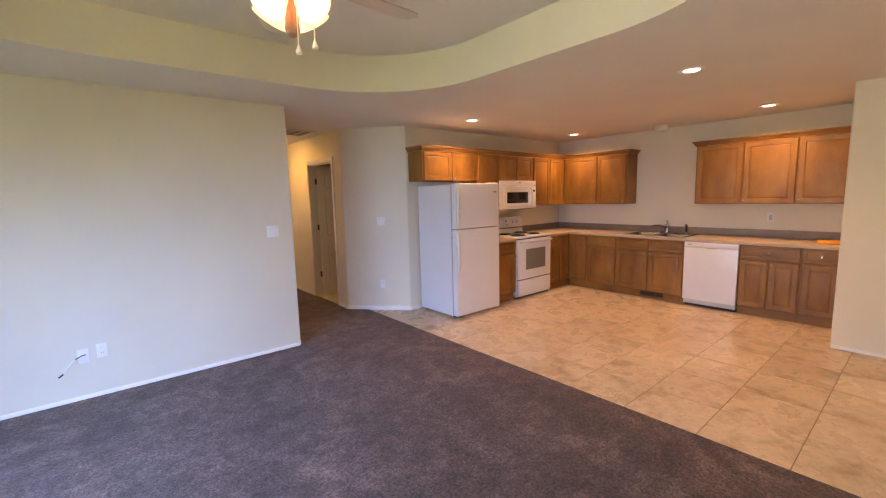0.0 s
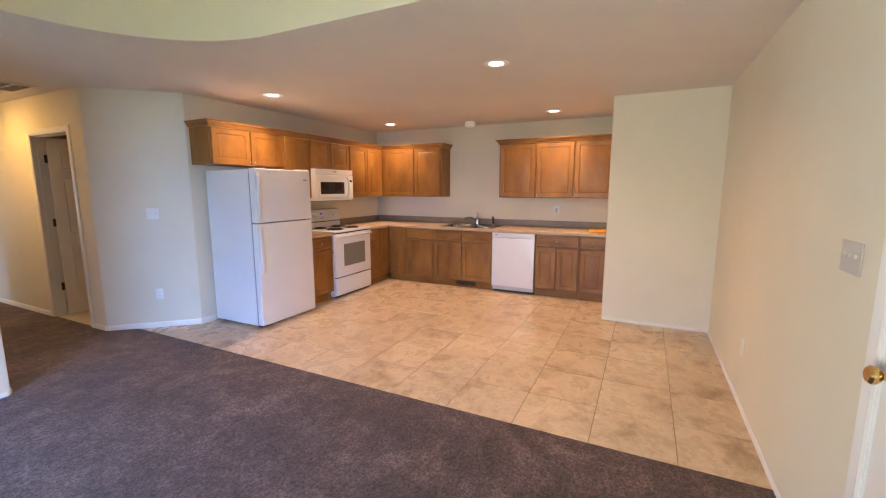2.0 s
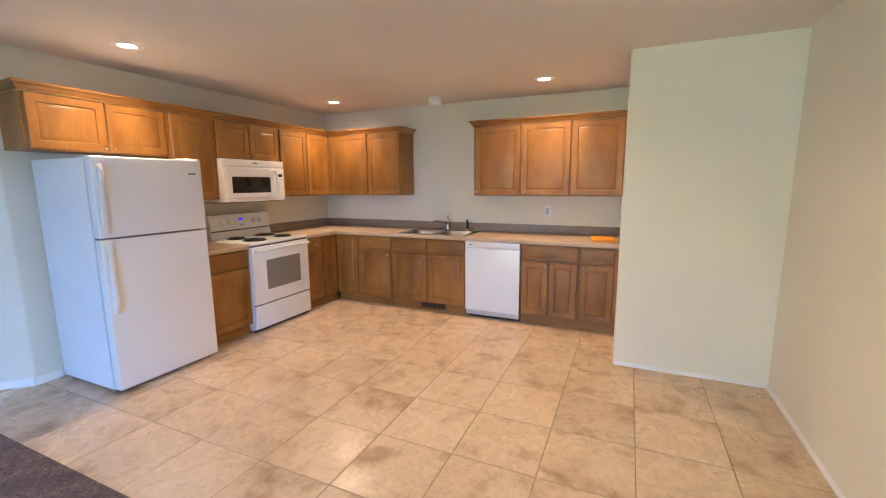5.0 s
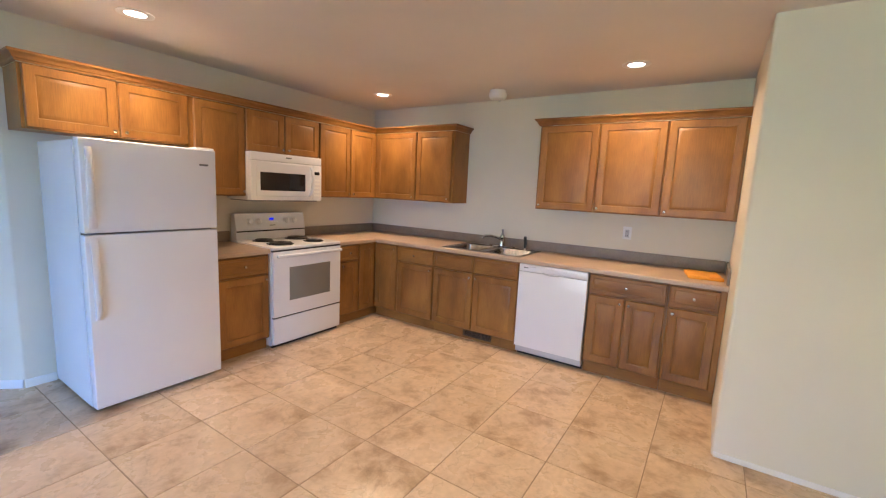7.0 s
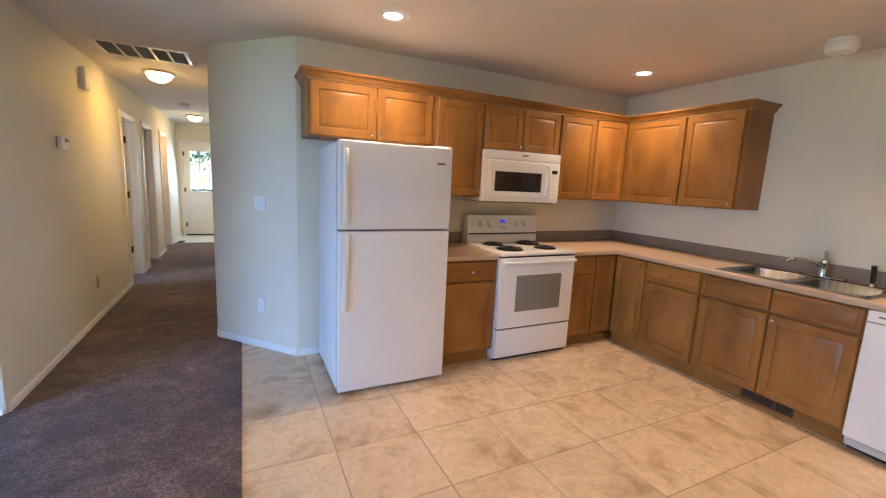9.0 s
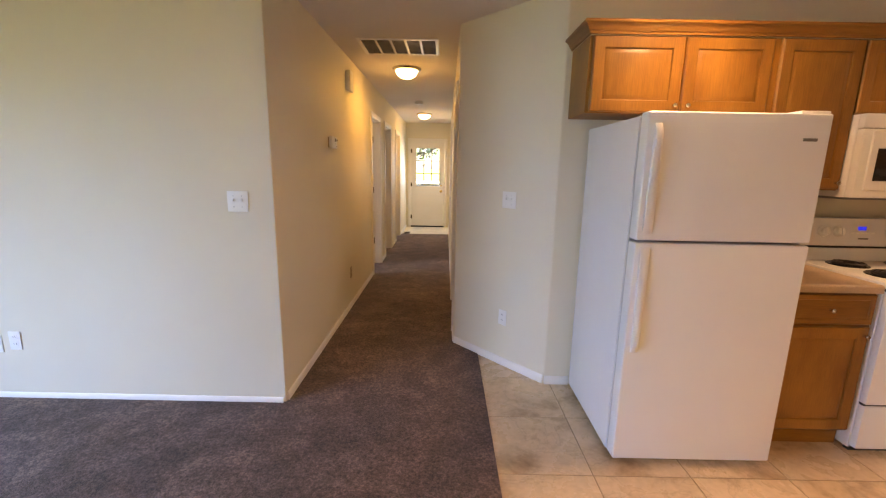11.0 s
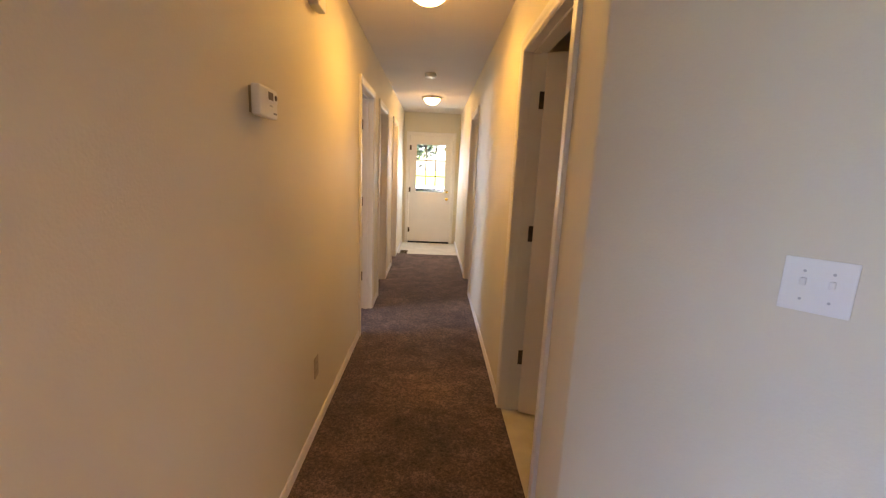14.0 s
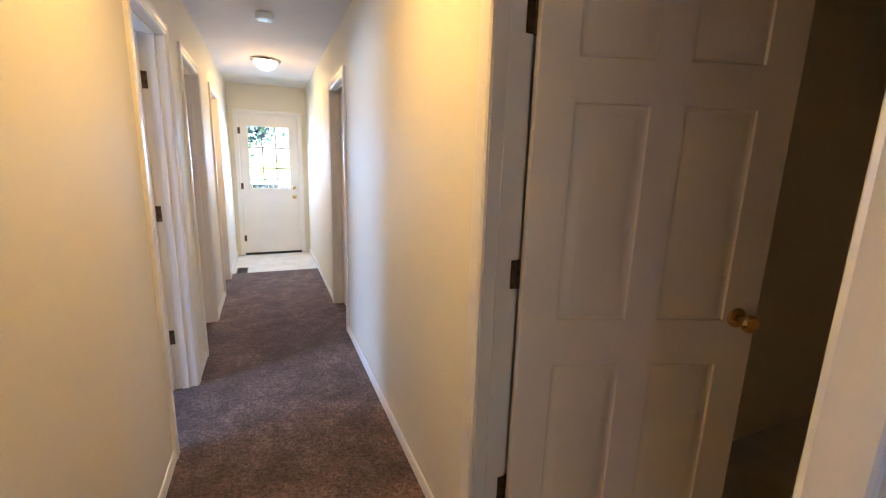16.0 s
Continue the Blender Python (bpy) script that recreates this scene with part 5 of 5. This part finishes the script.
outlet(pose(-0.13, NORTH, 0.372), "white outlet beside the cable plate")
s = thing("cable_plate", pose(-0.245, NORTH, 0.352), "white cable plate with a black cable stub", "cable plate")
part("plate", block(-0.035, 0.035, -0.006, -0.0005, -0.057, 0.057, bevel=0.003), PLASTIC, s)
part("cable_tail", tube([(0.012, -0.006, 0.008), (-0.006, -0.026, 0.012), (-0.03, -0.036, 0.004), (-0.05, -0.041, -0.006)], 0.0042, 8), BLACK, s, "black cable boot")
part("cable", tube([(-0.05, -0.041, -0.006), (-0.06, -0.042, -0.01), (-0.10, -0.044, -0.06), (-0.125, -0.04, -0.10)], 0.0032, 8), PLASTIC, s, "white coaxial cable")
part("plug", tube([(-0.125, -0.04, -0.10), (-0.155, -0.036, -0.122)], 0.006, 8), BLACK, s, "black cable plug")

t = thing("thermostat", pose(HALL_L, 5.318, 1.607, 0, 0, 90), "white wall thermostat with small screen", "thermostat")
part("base", block(-0.064, 0.064, -0.012, -0.0005, -0.036, 0.046, bevel=0.003), IVORY, t)
part("body", block(-0.074, 0.074, -0.042, -0.011, -0.044, 0.052, bevel=0.011, segments=4), PLASTIC, t)
part("bezel", block(-0.022, 0.066, -0.0445, -0.041, 0.006, 0.042, bevel=0.002), PLASTIC, t)
part("screen", block(-0.014, 0.026, -0.0452, -0.043, 0.012, 0.036), BRONZE, t, "dark display")
part("button", lathe([(0, 0.004), (0.006, 0.004), (0.009, 0.002), (0.009, 0)], 16), BRONZE, t, "round dark button", pose(0.048, -0.0442, 0.024, 90))
part("badge", block(0.0, 0.026, -0.0426, -0.040, -0.008, -0.003), PALE_GREY, t)
part("marking", block(0.032, 0.062, -0.0426, -0.040, -0.030, -0.025), LOGO, t, "small dark printed mark")
t = thing("door_chime", pose(HALL_L, 5.965, 2.208, 0, 0, 90), "white door chime box high on the hall wall", "door chime")
part("base", block(-0.055, 0.055, -0.012, -0.0005, -0.085, 0.085, bevel=0.003), PLASTIC, t)
part("cover", block(-0.060, 0.060, -0.050, -0.012, -0.092, 0.092, bevel=0.007, segments=3), PLASTIC, t)

f = thing("floor_register", pose(1.575, 10.865, 0.0), "dark metal floor register by the back door", "register")
bm = bmesh.new()
for a, b, c, e in ((-0.065, 0.065, -0.14, -0.125), (-0.065, 0.065, 0.125, 0.14), (-0.065, -0.05, -0.125, 0.125), (0.05, 0.065, -0.125, 0.125)):
    cuboid(bm, a, b, c, e, 0.0005, 0.006)
part("frame", bm, BRONZE, f)
# the hollow's shade is a dark sheet under the slats
part("shade_sheet", block(-0.05, 0.05, -0.125, 0.125, 0.0005, 0.002), HOLLOW_SHADE, f)
for k in range(11):
    y = -0.11 + 0.022 * k
    part("slat", block(-0.05, 0.05, y - 0.003, y + 0.003, 0.002, 0.005), BRONZE, f)

# ---- outdoors ----
single("ground", block(-400, 400, -400, 400, -0.25, -0.12), GRASS, "mown green lawn reaching far off", "lawn", kind="structure")


def tree(x, y, high, seed):
    rng = random.Random(seed)
    t = thing("tree", pose(x, y, -0.12), "leafy green garden tree behind the house", "tree")
    limbs = tube([(0, 0, 0), (0.05, 0.02, high * 0.25), (-0.04, 0.05, high * 0.5), (0.05, 0, high * 0.8)], [0.16, 0.12, 0.08, 0.03], 9)
    tips = []
    for k in range(9):
        an, z = rng.uniform(0, 6.28), high * rng.uniform(0.3, 0.65)
        r = high * rng.uniform(0.18, 0.32)
        tip = (r * math.cos(an), r * math.sin(an), z + r * 0.7)
        tube([(0, 0, z), (tip[0] * 0.5, tip[1] * 0.5, z + r * 0.3), tip], [0.05, 0.035, 0.012], 6, limbs)
        tips.append(tip)
    for tip in ((0.85, 0.0, 2.25), (0.65, -0.2, 2.6), (0.95, 0.2, 2.75)):
        tube([(0, 0, 1.4), (tip[0] * 0.5, tip[1] * 0.5, 1.9), tip], [0.05, 0.035, 0.012], 6, limbs)
        tips += [tip] * 3
    part("trunk", limbs, BARK, t)
    bm = bmesh.new()
    for k in range(1600):
        c = Vector(rng.choice(tips)) + Vector((rng.gauss(0, 0.26), rng.gauss(0, 0.26), rng.gauss(0, 0.20)))
        a = Vector((rng.uniform(-1, 1), rng.uniform(-1, 1), rng.uniform(-1, 1))).normalized() * rng.uniform(0.06, 0.12)
        b = a.orthogonal().normalized() * a.length * 0.55
        bm.faces.new([bm.verts.new(c + p) for p in (a, b, -a, -b)])
    part("crown", bm, LEAF, t)


tree(0.75, 17.0, 3.4, 5)
tree(-0.9, 19.5, 4.4, 9)
f = thing("fence", pose(-3, 19.0, -0.12), "board fence across the yard, coloured dark blue for shade", "fence")
for k in range(62):
    part("board", block(k * 0.15, k * 0.15 + 0.138, 0, 0.02, 0.03, 0.94 + 0.01 * (k % 3)), FENCE_WOOD, f)
for z in (0.25, 0.75):
    part("rail", block(0, 9.3, 0.02, 0.06, z, z + 0.09), FENCE_WOOD, f)

# ---- kitchen floor tiles ----
PITCH, JOINT, TX, TY = 0.4635, 0.0055, 3.1405, 3.107
shapes = {}


def tile_mesh(w, h):
    key = (round(w, 3), round(h, 3))
    if key not in shapes:
        bm = block(0, w, 0, h, -0.008, 0.0, bevel=0.0016, segments=1)
        me = bpy.data.meshes.new("tile")
        bm.to_mesh(me)
        bm.free()
        me.materials.append(TILE)
        shapes[key] = me
    return shapes[key]


rng = random.Random(11)
for i in range(-2, 9):
    for j in range(-9, 4):
        x0, x1 = TX + i * PITCH + JOINT / 2, TX + (i + 1) * PITCH - JOINT / 2
        y0, y1 = TY + j * PITCH + JOINT / 2, TY + (j + 1) * PITCH - JOINT / 2
        x0, x1 = max(x0, SEAM_X), min(x1, EAST)
        y0, y1 = max(y0, SOUTH), min(y1, KITCHEN_N + 0.46)
        if x1 - x0 < 0.02 or y1 - y0 < 0.02 or (x0 > 5.96 and y0 > 0.5) or (x0 > 5.3 and y1 < 0.4) or (y0 > 4.2 and x0 > 3.3) or (y0 > 4.0 and x0 > 4.2):
            continue
        ob = new("tile", tile_mesh(x1 - x0, y1 - y0))
        ob.parent = kitchen_floor
        ob.matrix_basis = pose(x0, y0, 0.001 + rng.uniform(-0.0004, 0.0004))
